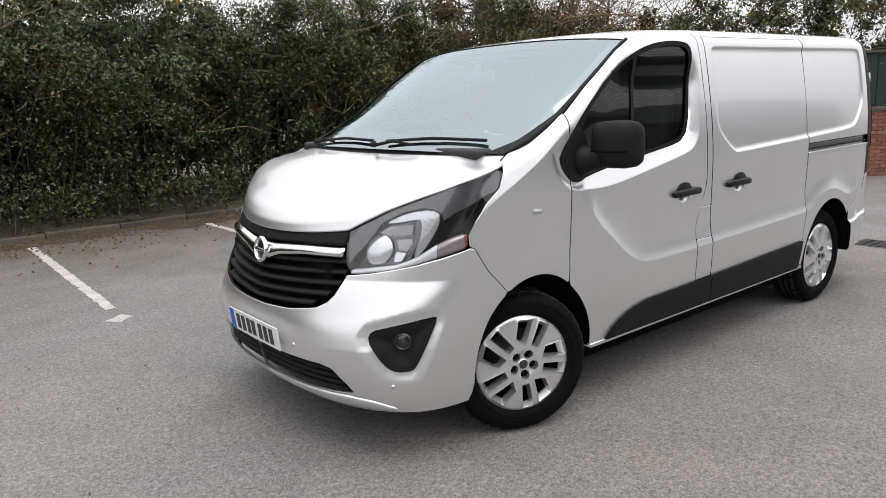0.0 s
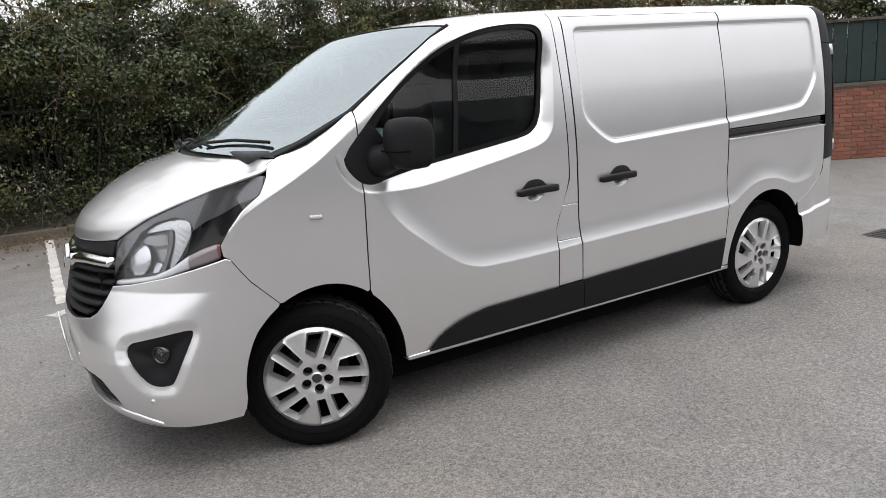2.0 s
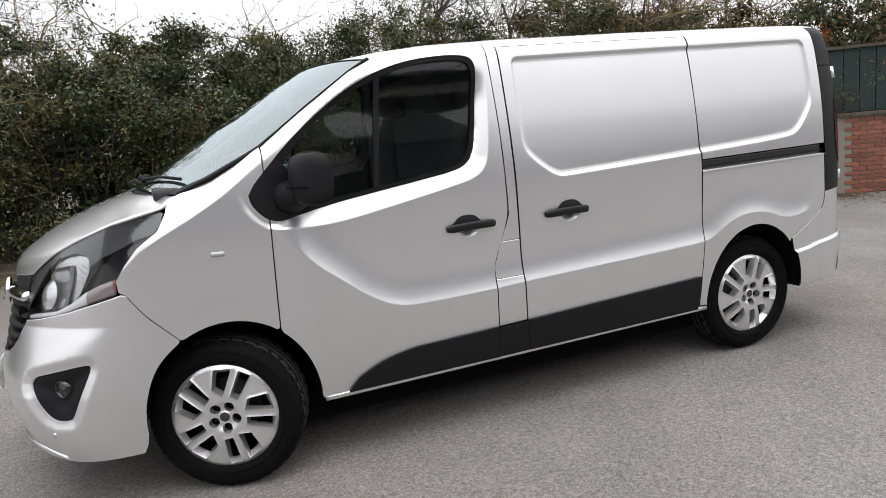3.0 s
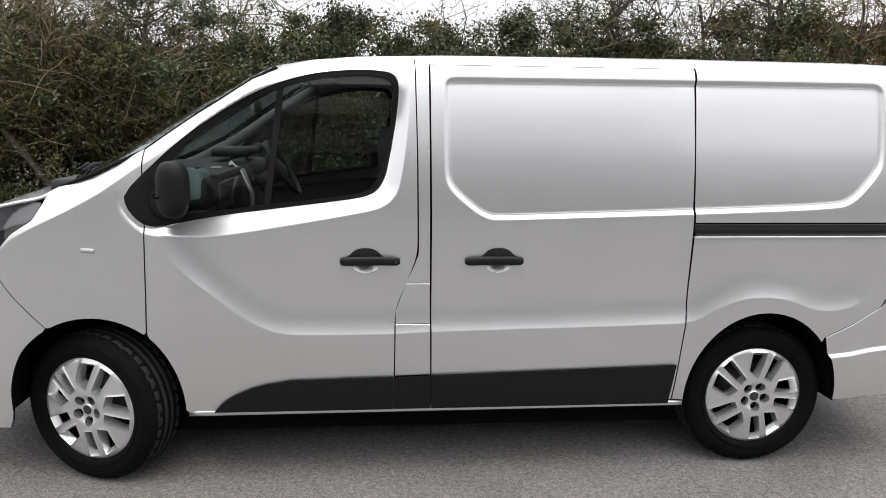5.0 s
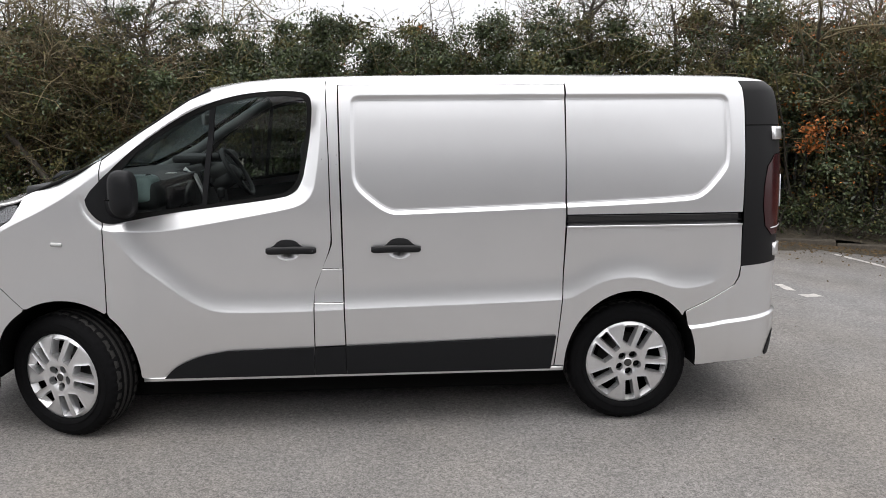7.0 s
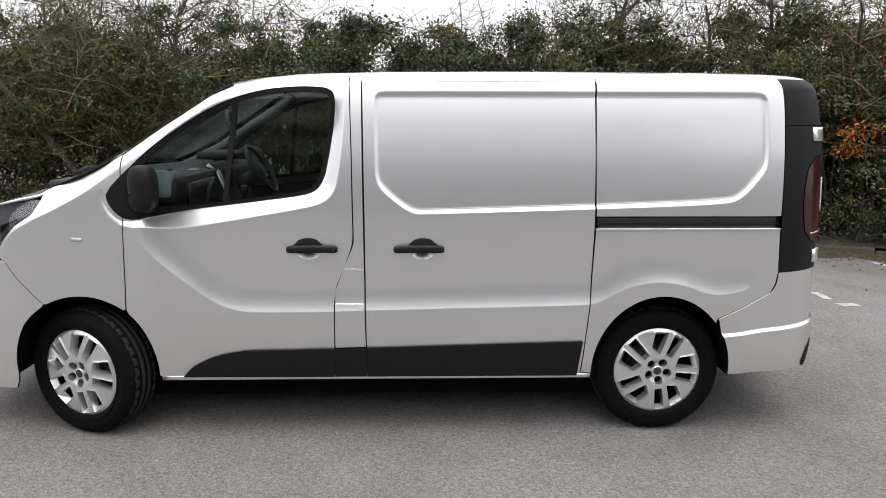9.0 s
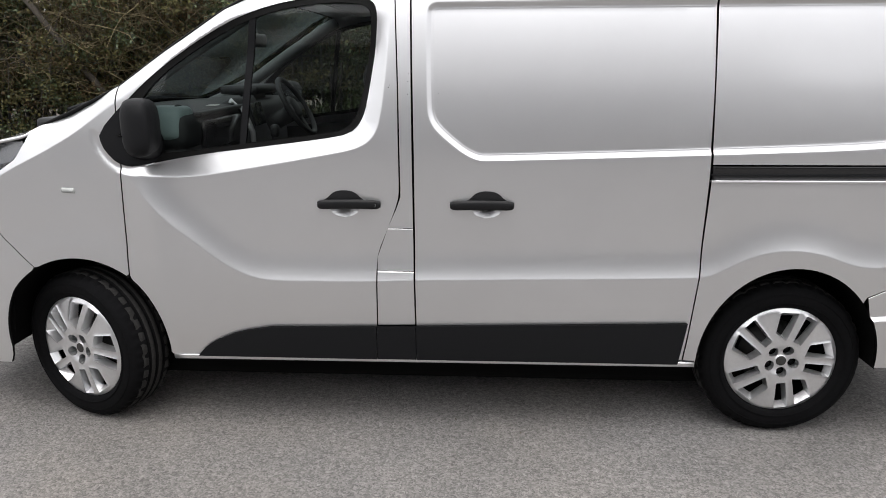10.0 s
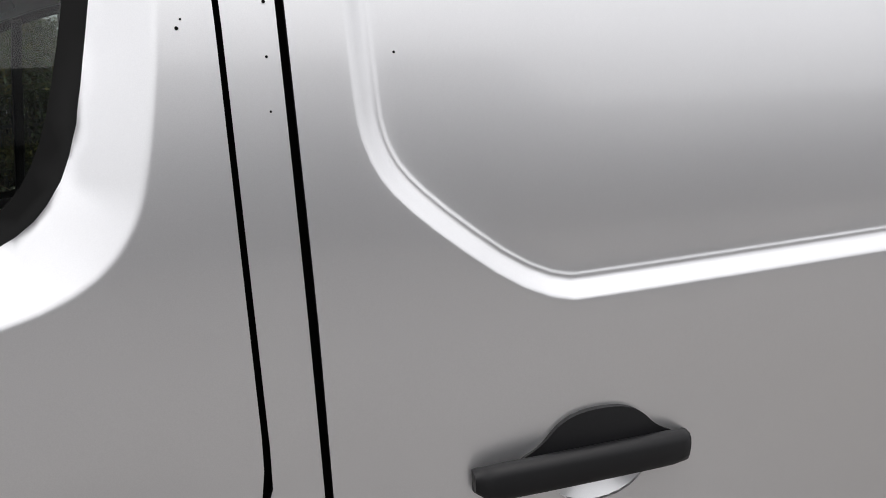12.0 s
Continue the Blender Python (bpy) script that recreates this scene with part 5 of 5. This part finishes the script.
# drain cover in the asphalt
drain = tagged(new("drain_cover"), "small dark iron drain cover set in asphalt", "drain")
drain.location = (5.75, -.40, float(ground_z(5.75, -.4)))
part("frame", box(.46, .46, .012, (0, 0, .002), .003), FENCE, drain)
for k in range(6):
    part("bar", box(.03, .36, .008, (-.17 + .068 * k, 0, .010), .002), BRAKE, drain)

# ---- kerb, bank and fence ----
KERB_LINE = [(-18, 6.1), (-6, 6.85), (-1.5, 7.2), (2.6, 7.2), (5.2, 6.75), (7.6, 5.75), (9.7, 5.0), (11.0, 4.75), (19.5, -1.3)]
kc = np.r_[0, np.cumsum([math.dist(a, b) for a, b in zip(KERB_LINE, KERB_LINE[1:])])]


def kerb_at(d, back=0.0):
    """A place d metres along the kerb and a little behind it, with the way the kerb runs there."""
    x, y = float(np.interp(d, kc, [p[0] for p in KERB_LINE])), float(np.interp(d, kc, [p[1] for p in KERB_LINE]))
    x2, y2 = float(np.interp(d + .6, kc, [p[0] for p in KERB_LINE])), float(np.interp(d + .6, kc, [p[1] for p in KERB_LINE]))
    x1, y1 = float(np.interp(d - .6, kc, [p[0] for p in KERB_LINE])), float(np.interp(d - .6, kc, [p[1] for p in KERB_LINE]))
    a = math.atan2(y2 - y1, x2 - x1)
    return x - back * math.sin(a), y + back * math.cos(a), a


bank_rows = []
for d in np.linspace(0, kc[6], 70):
    row = []
    for back, up in ((.10, .06), (.35, .11), (.9, .16), (1.8, .18), (3.0, .15), (6.0, .05)):
        x, y, a = kerb_at(d, back)
        row.append((x, y, float(ground_z(x, y)) + up + .03 * math.sin(3.1 * d + 5 * back)))
    bank_rows.append(row)
bank = loft("ground_bank", bank_rows, EARTH, None)
tagged(bank, "dark earth bank covered with leaf litter", "bank", kind="structure")
kerb = tagged(new("kerb"), "low weathered concrete kerb edging the asphalt", "kerb", kind="structure")
kerb_mesh = None
rng = np.random.default_rng(5)
for k in range(int(kc[6] / .92)):
    x, y, a = kerb_at(k * .92 + .46)
    if kerb_mesh is None:
        first = part("kerb_stone", box(.905, .13, .22, (0, 0, 0), .02), KERB, kerb)
        kerb_mesh = first.data
        ob = first
    else:
        ob = put("kerb_stone", kerb_mesh, kerb)
    ob.location = (x, y, float(ground_z(x, y)) - .035 + rng.normal(0, .006))
    ob.rotation_euler = (rng.normal(0, .02), rng.normal(0, .01), a)

fence = tagged(new("palisade_fence"), "dark steel palisade fence overgrown by the hedge", "fence")
pale = box(.065, .012, 1.95, (0, 0, .98), .003)
for v in pale.verts:
    if v.co.z > 1.9:
        v.co.x *= .25
pale_mesh = None
for k in range(178):
    x, y, a = kerb_at(1.0 + k * .155, 1.35)
    if pale_mesh is None:
        ob = part("pale", pale, FENCE, fence, smooth=False)
        pale_mesh = ob.data
    else:
        ob = put("pale", pale_mesh, fence)
    ob.location, ob.rotation_euler = (x, y, float(ground_z(x, y)) + .08), (0, 0, a)
for zz in (.45, 1.65):
    pts = [kerb_at(d, 1.38) for d in np.linspace(1, 28.4, 40)]
    part("rail", tube([(x, y, float(ground_z(x, y)) + zz) for x, y, a in pts], .025, 4), FENCE, fence, smooth=False)
for d in np.arange(1.2, 28, 2.75):
    x, y, a = kerb_at(d, 1.42)
    b = box(.10, .06, 2.1, (0, 0, 1.0), .004)
    ob = part("post", b, FENCE, fence, smooth=False)
    ob.location, ob.rotation_euler = (x, y, float(ground_z(x, y))), (0, 0, a)


# ---- hedge and trees ----
def leaf_mesh(name, at, size, mat, rng, spread=1.0):
    """Many small bent leaves, one quad each."""
    n = len(at)
    nor = rng.normal(0, 1, (n, 3)) * spread + np.array((0, -.45, .55))
    nor /= np.linalg.norm(nor, axis=1, keepdims=True)
    t = np.cross(nor, rng.normal(0, 1, (n, 3)))
    t /= np.linalg.norm(t, axis=1, keepdims=True) + 1e-9
    u = np.cross(nor, t)
    ln = size * rng.uniform(.6, 1.35, (n, 1))
    wd = ln * rng.uniform(.38, .55, (n, 1))
    v = np.stack([at - t * ln * .5, at + u * wd * .5 + nor * ln * .10, at + t * ln * .5 - nor * ln * .12, at - u * wd * .5 + nor * ln * .10], 1).reshape(-1, 3)
    me = bpy.data.meshes.new(name)
    me.vertices.add(4 * n)
    me.vertices.foreach_set("co", v.astype(np.float32).ravel())
    me.loops.add(4 * n)
    me.loops.foreach_set("vertex_index", np.arange(4 * n, dtype=np.int32))
    me.polygons.add(n)
    me.polygons.foreach_set("loop_start", np.arange(0, 4 * n, 4, dtype=np.int32))
    me.polygons.foreach_set("loop_total", np.full(n, 4, np.int32))
    me.materials.append(mat)
    me.update(calc_edges=True)
    return me


def stick_mesh(name, lines, mat):
    """Thin three-sided twigs: a list of (points, thick end, thin end)."""
    verts, faces = [], []
    for pts, r0, r1 in lines:
        pts = np.asarray(pts)
        n = len(pts)
        d = np.gradient(pts, axis=0)
        d /= np.linalg.norm(d, axis=1, keepdims=True) + 1e-9
        u = np.cross(d, (0.3, 0.9, 0.2))
        u /= np.linalg.norm(u, axis=1, keepdims=True) + 1e-9
        w = np.cross(d, u)
        r = np.linspace(r0, r1, n)[:, None]
        b = len(verts)
        for k in range(3):
            a = 2 * math.pi * k / 3
            verts += list(pts + (u * math.cos(a) + w * math.sin(a)) * r)
        for k in range(3):
            for i in range(n - 1):
                faces.append((b + k * n + i, b + k * n + i + 1, b + (k + 1) % 3 * n + i + 1, b + (k + 1) % 3 * n + i))
    return mesh_of(name, verts, faces, mat)


def wander(p, way, length, n, bend, rng):
    pts = [np.array(p, float)]
    way = np.array(way, float)
    for _ in range(n):
        way = way + rng.normal(0, bend, 3)
        way /= np.linalg.norm(way)
        pts.append(pts[-1] + way * length / n)
    return np.array(pts)


def shrub(d, wide, tall, mats, leaves, seed, label, group="shrubs of the hedge", size=.062, twiggy=60, back=1.15, deep=.75, foot=.25):
    """One shrub of the hedge at d metres along the kerb: stems, twigs and clumps of leaves."""
    rng = np.random.default_rng(seed)
    x0, y0, a = kerb_at(d, back)
    z0 = float(ground_z(x0, y0)) + .06
    root = tagged(new("shrub"), label, "shrub", group)
    root.location, root.rotation_euler = (x0, y0, z0), (0, 0, a)
    lines, tips = [], []
    for k in range(9):
        p = (rng.uniform(-.42, .42) * wide, rng.uniform(-.25, .35), 0)
        lean = rng.normal(0, .22, 3)
        stem = wander(p, (lean[0], lean[1] - .1, 1), tall * rng.uniform(.75, 1.02), 9, .12, rng)
        lines.append((stem, rng.uniform(.016, .035), .005))
        for j in range(twiggy // 9):
            q = stem[rng.integers(1, 10)]
            w = rng.normal(0, 1, 3) + np.array((0, -.5, .45))
            tw = wander(q, w / np.linalg.norm(w), rng.uniform(.4, 1.1), 6, .22, rng)
            lines.append((tw, rng.uniform(.004, .010), .0015))
            tips += [tw[3], tw[-1]]
    put("stem", stick_mesh("stem", lines, BARK), root)
    if twiggy > 40:
        arcs = []
        for k in range(140 if twiggy > 100 else 24):
            p = (rng.uniform(-.5, .5) * wide, rng.uniform(-1.1, .1) * deep, tall * rng.uniform(.35, 1.0))
            w = np.array((rng.normal(0, 1), rng.normal(-.2, .4), rng.uniform(-.3, 1.0)))
            arc_pts = wander(p, w / np.linalg.norm(w), rng.uniform(.5, 1.5), 9, .11, rng)
            arcs.append((arc_pts, rng.uniform(.006, .013), .003))
            for _ in range(3):
                q = arc_pts[rng.integers(2, 9)]
                w = rng.normal(0, 1, 3) + np.array((0, 0, .4))
                arcs.append((wander(q, w / np.linalg.norm(w), rng.uniform(.2, .6), 5, .22, rng), .004, .002))
        put("twig", stick_mesh("twig", arcs, TWIG), root, "pale olive bare twigs")
    tips = np.array(tips)
    extra = np.stack([rng.uniform(-.55, .55, 90) * wide, rng.normal(-.15, .55, 90) * deep, tall * rng.uniform(foot / tall, 1.0, 90) ** .9], -1)
    centres = np.concatenate([tips, extra])
    centres = centres[(centres[:, 2] > foot) & (centres[:, 2] < tall + .35) & (np.abs(centres[:, 0]) < wide * .75)]
    bulk = rng.uniform(.12, 1.0, len(centres)) ** 2.6
    bulk *= np.interp(centres[:, 2] / tall, (0, .22, .42, .85, 1.1), (.16, .34, .9, 1.0, .6))
    pick = rng.choice(len(centres), leaves, p=bulk / bulk.sum())
    at = centres[pick] + rng.normal(0, 1, (leaves, 3)) * rng.uniform(.04, .17, (leaves, 1)) * np.array((1.15, .9, .8))
    share = np.cumsum([m[1] for m in mats]) / sum(m[1] for m in mats)
    clump_kind = np.searchsorted(share, rng.uniform(0, 1, len(centres)))
    kind = np.where(rng.uniform(0, 1, leaves) < .75, clump_kind[pick], np.searchsorted(share, rng.uniform(0, 1, leaves)))
    for j, (m, _) in enumerate(mats):
        sel = at[kind == j]
        if len(sel):
            ob = put("foliage", leaf_mesh("foliage", sel, size, m, rng), root)
            ob["kind"] = "stuff"
    return root


EVER = [(LEAF_GREEN, .72), (LEAF_OLIVE, .22), (LEAF_BROWN, .06)]
MIXED = [(LEAF_GREEN, .55), (LEAF_OLIVE, .33), (LEAF_BROWN, .12)]
TWIGGY = [(LEAF_GREEN, .42), (LEAF_OLIVE, .40), (LEAF_BROWN, .18)]
DRY = [(LEAF_GREEN, .36), (LEAF_OLIVE, .32), (LEAF_BROWN, .29), (LEAF_ORANGE, .03)]
FIERY = [(LEAF_GREEN, .50), (LEAF_OLIVE, .26), (LEAF_BROWN, .16), (LEAF_ORANGE, .08)]
PLAN = [(4.0, 3.0, 3.6, MIXED, 10000), (6.5, 3.0, 3.7, DRY, 13000), (8.9, 3.0, 3.5, TWIGGY, 20000), (11.0, 2.8, 3.3, MIXED, 24000), (13.1, 2.6, 3.2, TWIGGY, 19000), (15.0, 2.6, 3.1, TWIGGY, 17000),
        (16.9, 2.6, 3.35, EVER, 29000), (18.8, 2.6, 3.2, EVER, 31000), (20.7, 2.6, 3.25, EVER, 33000), (22.6, 2.6, 3.3, EVER, 31000), (24.4, 2.4, 3.4, MIXED, 22000), (26.2, 2.4, 3.2, FIERY, 20000), (28.0, 2.4, 3.2, FIERY, 17000),
        (29.8, 2.4, 3.3, DRY, 12000)]
for k, (d, wide, tall, mats, leaves) in enumerate(PLAN):
    words = {id(EVER): "dense dark evergreen shrub growing through the fence", id(MIXED): "tangled green and olive shrub behind the kerb", id(TWIGGY): "tangled half-bare shrub with olive leaves and pale twigs", id(DRY): "thinning autumn shrub with brown leaves and twigs", id(FIERY): "green shrub with clusters of orange autumn leaves"}[id(mats)]
    shrub(d, wide, tall, mats, leaves, 100 + k, words, twiggy=170 if mats is TWIGGY else 60)
# a second row behind the fence, and taller growth behind the wall
for k, d in enumerate(np.arange(3.0, 31, 2.3)):
    shrub(float(d), 2.9, (3.1 if d < 17 else 3.05 if d < 24 else 3.3) + .2 * math.sin(2.1 * k), [EVER, DRY, MIXED][k % 3], 17000, 200 + k, "dark shrub growing behind the palisade fence", "shrubs behind the fence", .125, 50, 2.6, .7, .55 if d < 16 else .1)
for k, d in enumerate(np.arange(1.0, 31, 2.5)):
    shrub(float(d), 3.1, 2.4 + .25 * math.sin(1.7 * k), [EVER, MIXED][k % 2], 9000, 260 + k, "dark dense shrub in the back of the hedge", "shrubs in the back of the hedge", .16, 30, 3.9, .7, .1)
for k, d in enumerate(np.arange(31.2, 42, 2.0)):
    shrub(float(d), 2.7, 4.6 + .2 * math.sin(2.7 * k), [MIXED, EVER][k % 2], 14000, 240 + k, "tall green shrub rising behind the brick wall", "shrubs behind the wall", .08, 50, 1.3, .7, .4)
# low growth at the foot of the hedge
for k, d in enumerate(np.arange(9.0, 29.5, 1.55)):
    shrub(float(d), 1.5, .55, [(LEAF_GREEN, .7), (LEAF_OLIVE, .3)], 1500, 300 + k, "low green weeds at the foot of the hedge", "weeds along the kerb", .055, 18, .42, .30, .03)


def bare_tree(d, back, tall, seed, label, leafy=0, mat=None):
    """A tree with few leaves: a trunk, limbs, branches and twigs."""
    rng = np.random.default_rng(seed)
    x0, y0, a = kerb_at(d, back)
    root = tagged(new("tree"), label, "tree", "trees behind the fence")
    root.location = (x0, y0, float(ground_z(x0, y0)))
    trunk = wander((0, 0, 0), (rng.normal(0, .06), rng.normal(0, .06), 1), tall * .8, 10, .06, rng)
    put("trunk", stick_mesh("trunk", [(trunk, .09, .025)], BARK), root)
    limbs, tips = [], []
    for k in range(26):
        p = trunk[rng.integers(3, 11)]
        w = np.array((rng.normal(0, 1), rng.normal(0, 1), rng.uniform(.2, 1.1)))
        limb = wander(p, w / np.linalg.norm(w), rng.uniform(.9, 2.2), 8, .16, rng)
        limbs.append((limb, .022, .006))
        for _ in range(8):
            q = limb[rng.integers(2, 9)]
            w = rng.normal(0, 1, 3) + np.array((0, 0, .4))
            br = wander(q, w / np.linalg.norm(w), rng.uniform(.4, 1.0), 6, .2, rng)
            limbs.append((br, .008, .003))
            tips.append(br[-1])
            for _ in range(3):
                q = br[rng.integers(2, 7)]
                w = rng.normal(0, 1, 3) + np.array((0, 0, .3))
                tw = wander(q, w / np.linalg.norm(w), rng.uniform(.2, .5), 4, .2, rng)
                limbs.append((tw, .004, .0015))
                tips.append(tw[-1])
    put("limb", stick_mesh("limb", limbs, TWIG if seed % 2 else BARK), root)
    if leafy:
        tips = np.array(tips)
        at = tips[rng.integers(0, len(tips), leafy)] + rng.normal(0, .10, (leafy, 3))
        ob = put("crown", leaf_mesh("crown", at, .06, mat, rng), root)
        ob["kind"] = "stuff"


TREES = [(5.5, 3.2, 5.0, LEAF_BROWN, 1800), (8.0, 2.4, 4.8, LEAF_OLIVE, 1500), (9.5, 3.0, 5.2, LEAF_ORANGE, 900), (11.2, 2.2, 4.6, LEAF_OLIVE, 900), (12.4, 3.4, 4.8, LEAF_OLIVE, 1500), (13.6, 2.0, 4.4, LEAF_BROWN, 500), (14.9, 2.6, 4.5, LEAF_BROWN, 700), (16.4, 2.2, 4.3, LEAF_OLIVE, 600), (20.4, 4.6, 4.2, LEAF_BROWN, 200), (10.3, 1.6, 4.0, LEAF_OLIVE, 500), (12.0, 1.5, 4.0, LEAF_OLIVE, 400), (14.1, 1.4, 3.9, LEAF_OLIVE, 300), (15.7, 1.7, 3.9, LEAF_BROWN, 200), (21.8, 2.2, 4.3, LEAF_OLIVE, 500), (23.5, 1.8, 4.4, LEAF_OLIVE, 500), (26.5, 2.0, 4.6, LEAF_BROWN, 400),
         (22.9, 3.0, 4.8, LEAF_BROWN, 500), (24.2, 2.4, 4.8, LEAF_OLIVE, 700), (25.2, 2.0, 4.7, LEAF_BROWN, 300), (25.8, 3.0, 5.4, LEAF_BROWN, 700), (27.4, 2.9, 5.0, LEAF_ORANGE, 1300), (29.2, 3.0, 5.2, LEAF_BROWN, 900)]
for k, (d, back, tall, mat, leafy) in enumerate(TREES):
    bare_tree(d, back, tall, 500 + k, {id(LEAF_BROWN): "nearly bare autumn tree behind the hedge", id(LEAF_ORANGE): "thin tree with last orange leaves", id(LEAF_OLIVE): "slender tree with sparse olive leaves"}[id(mat)], leafy, mat)

# a dead stem leaning through the hedge
leaning = part("leaning_stem", tube([(-5.3, 7.55, 2.5), (-4.9, 7.5, 2.0), (-4.52, 7.5, 1.51), (-4.12, 7.5, 1.0), (-3.75, 7.45, .5), (-3.5, 7.45, .12)], .045, 8, 1.25), BARK)
tagged(leaning, "thick bare dead stem leaning through the hedge", "branch")

# dirt washed against the kerb
edge_rng = np.random.default_rng(31)
dirt_rows = []
for d in np.linspace(4, 29.5, 160):
    wide = .62 + .22 * math.sin(1.3 * d) + .12 * math.sin(4.7 * d) + edge_rng.uniform(-.10, .10)
    dirt_rows.append([(x, y, float(ground_z(x, y)) + .004) for x, y, _ in (kerb_at(d, -.05 - wide * f) for f in (0, .4, .8, 1))])
dirt = loft("kerb_dirt", dirt_rows, EARTH, None)
tagged(dirt, "brown dirt and crushed leaves washed against the kerb", "dirt", kind="structure")
# fallen leaves along the kerb
rng = np.random.default_rng(77)
dd = rng.uniform(6, 30, 5200)
bb = -np.abs(rng.exponential(.42, 5200)) - .08
pts = np.array([(*kerb_at(d, b)[:2], 0) for d, b in zip(dd, bb)])
pts[:, 2] = ground_z(pts[:, 0], pts[:, 1]) + .008
litter = put("fallen_leaves", leaf_mesh("fallen_leaves", pts, .045, LEAF_BROWN, rng, .12))
tagged(litter, "scattered brown fallen leaves along the kerb", "leaves", kind="stuff")
pts = np.stack([rng.uniform(-6, 9, 420), rng.uniform(-4, 7, 420), np.zeros(420)], -1)
pts[:, 2] = ground_z(pts[:, 0], pts[:, 1]) + .006
grit = put("loose_grit", leaf_mesh("loose_grit", pts, .016, KERB, rng, .1))
tagged(grit, "pale grit and leaf crumbs scattered on asphalt", "grit", kind="stuff")

# ---- brick wall with a dark green fence on top, beyond the hedge ----
wall_x, wall_y, wall_a, wall_len = 10.6, 4.85, math.atan2(-2.9, 4.1), 9.0
low = tagged(new("wall_east"), "red brick boundary wall with dark green sheet fence above", "wall", kind="structure")
low.location, low.rotation_euler = (wall_x, wall_y, -.30), (0, 0, wall_a)
part("mortar_core", box(wall_len, .20, 1.30, (wall_len / 2, .0, .65)), MORTAR, low, smooth=False)
part("coping", box(wall_len, .30, .06, (wall_len / 2, 0, 1.33), .01), KERB, low, smooth=False)
brick_mesh = None
for row in range(17):
    for col in range(17):
        at = (.6 + col * .225 + (.1125 if row % 2 else 0), -.10, .04 + row * .075)
        if brick_mesh is None:
            ob = part("brick", box(.215, .03, .065, (0, 0, 0), .004, seg=1), BRICK, low, smooth=False)
            brick_mesh = ob.data
        else:
            ob = put("brick", brick_mesh, low)
        ob.location = at
bricks = [box(.215, .03, .065, (.6 + col * .225 + (.1125 if row % 2 else 0), -.10, .04 + row * .075)) for row in range(17) for col in range(17, 37)]
rest = part("brickwork", merged(*bricks), BRICK, low, smooth=False)
rest["kind"] = "stuff"
for k in range(int(wall_len / .25)):
    part("fence_board", box(.235, .03, 1.05, (.13 + k * .25, .04, 1.90), .004), GREEN_FENCE, low, smooth=False)
part("fence_rail", box(wall_len, .06, .05, (wall_len / 2, .0, 2.45), .005), KERB, low, smooth=False)

# ---- the building behind the camera, seen only in glass and paint; tall middle added ----
hall = tagged(new("building"), "long dark clad building with pitched roof, its middle raised to block sky", "building", kind="structure")
hall.location = (2, -26.0, 0)
# the tall middle block is unseen, put there to keep sky off the glass
for x0, x1, eave, ridge in ((-44, -9, 3.8, 6.2), (-9, 10, 5.6, 9.8), (10, 52, 4.0, 7.0)):
    part("wall", box(x1 - x0, 8, eave, ((x0 + x1) / 2, 0, eave / 2)), CLADDING, hall, smooth=False)
    bm = bmesh.new()
    prof = [(-4.4, eave), (0, ridge), (4.4, eave)]
    va = [bm.verts.new((x0 - .2, y, z)) for y, z in prof]
    vb = [bm.verts.new((x1 + .2, y, z)) for y, z in prof]
    bm.faces.new(va), bm.faces.new(vb[::-1])
    for k in range(3):
        bm.faces.new((va[k], vb[k], vb[(k + 1) % 3], va[(k + 1) % 3]))
    part("roof", bm, ROOFING, hall, smooth=False)
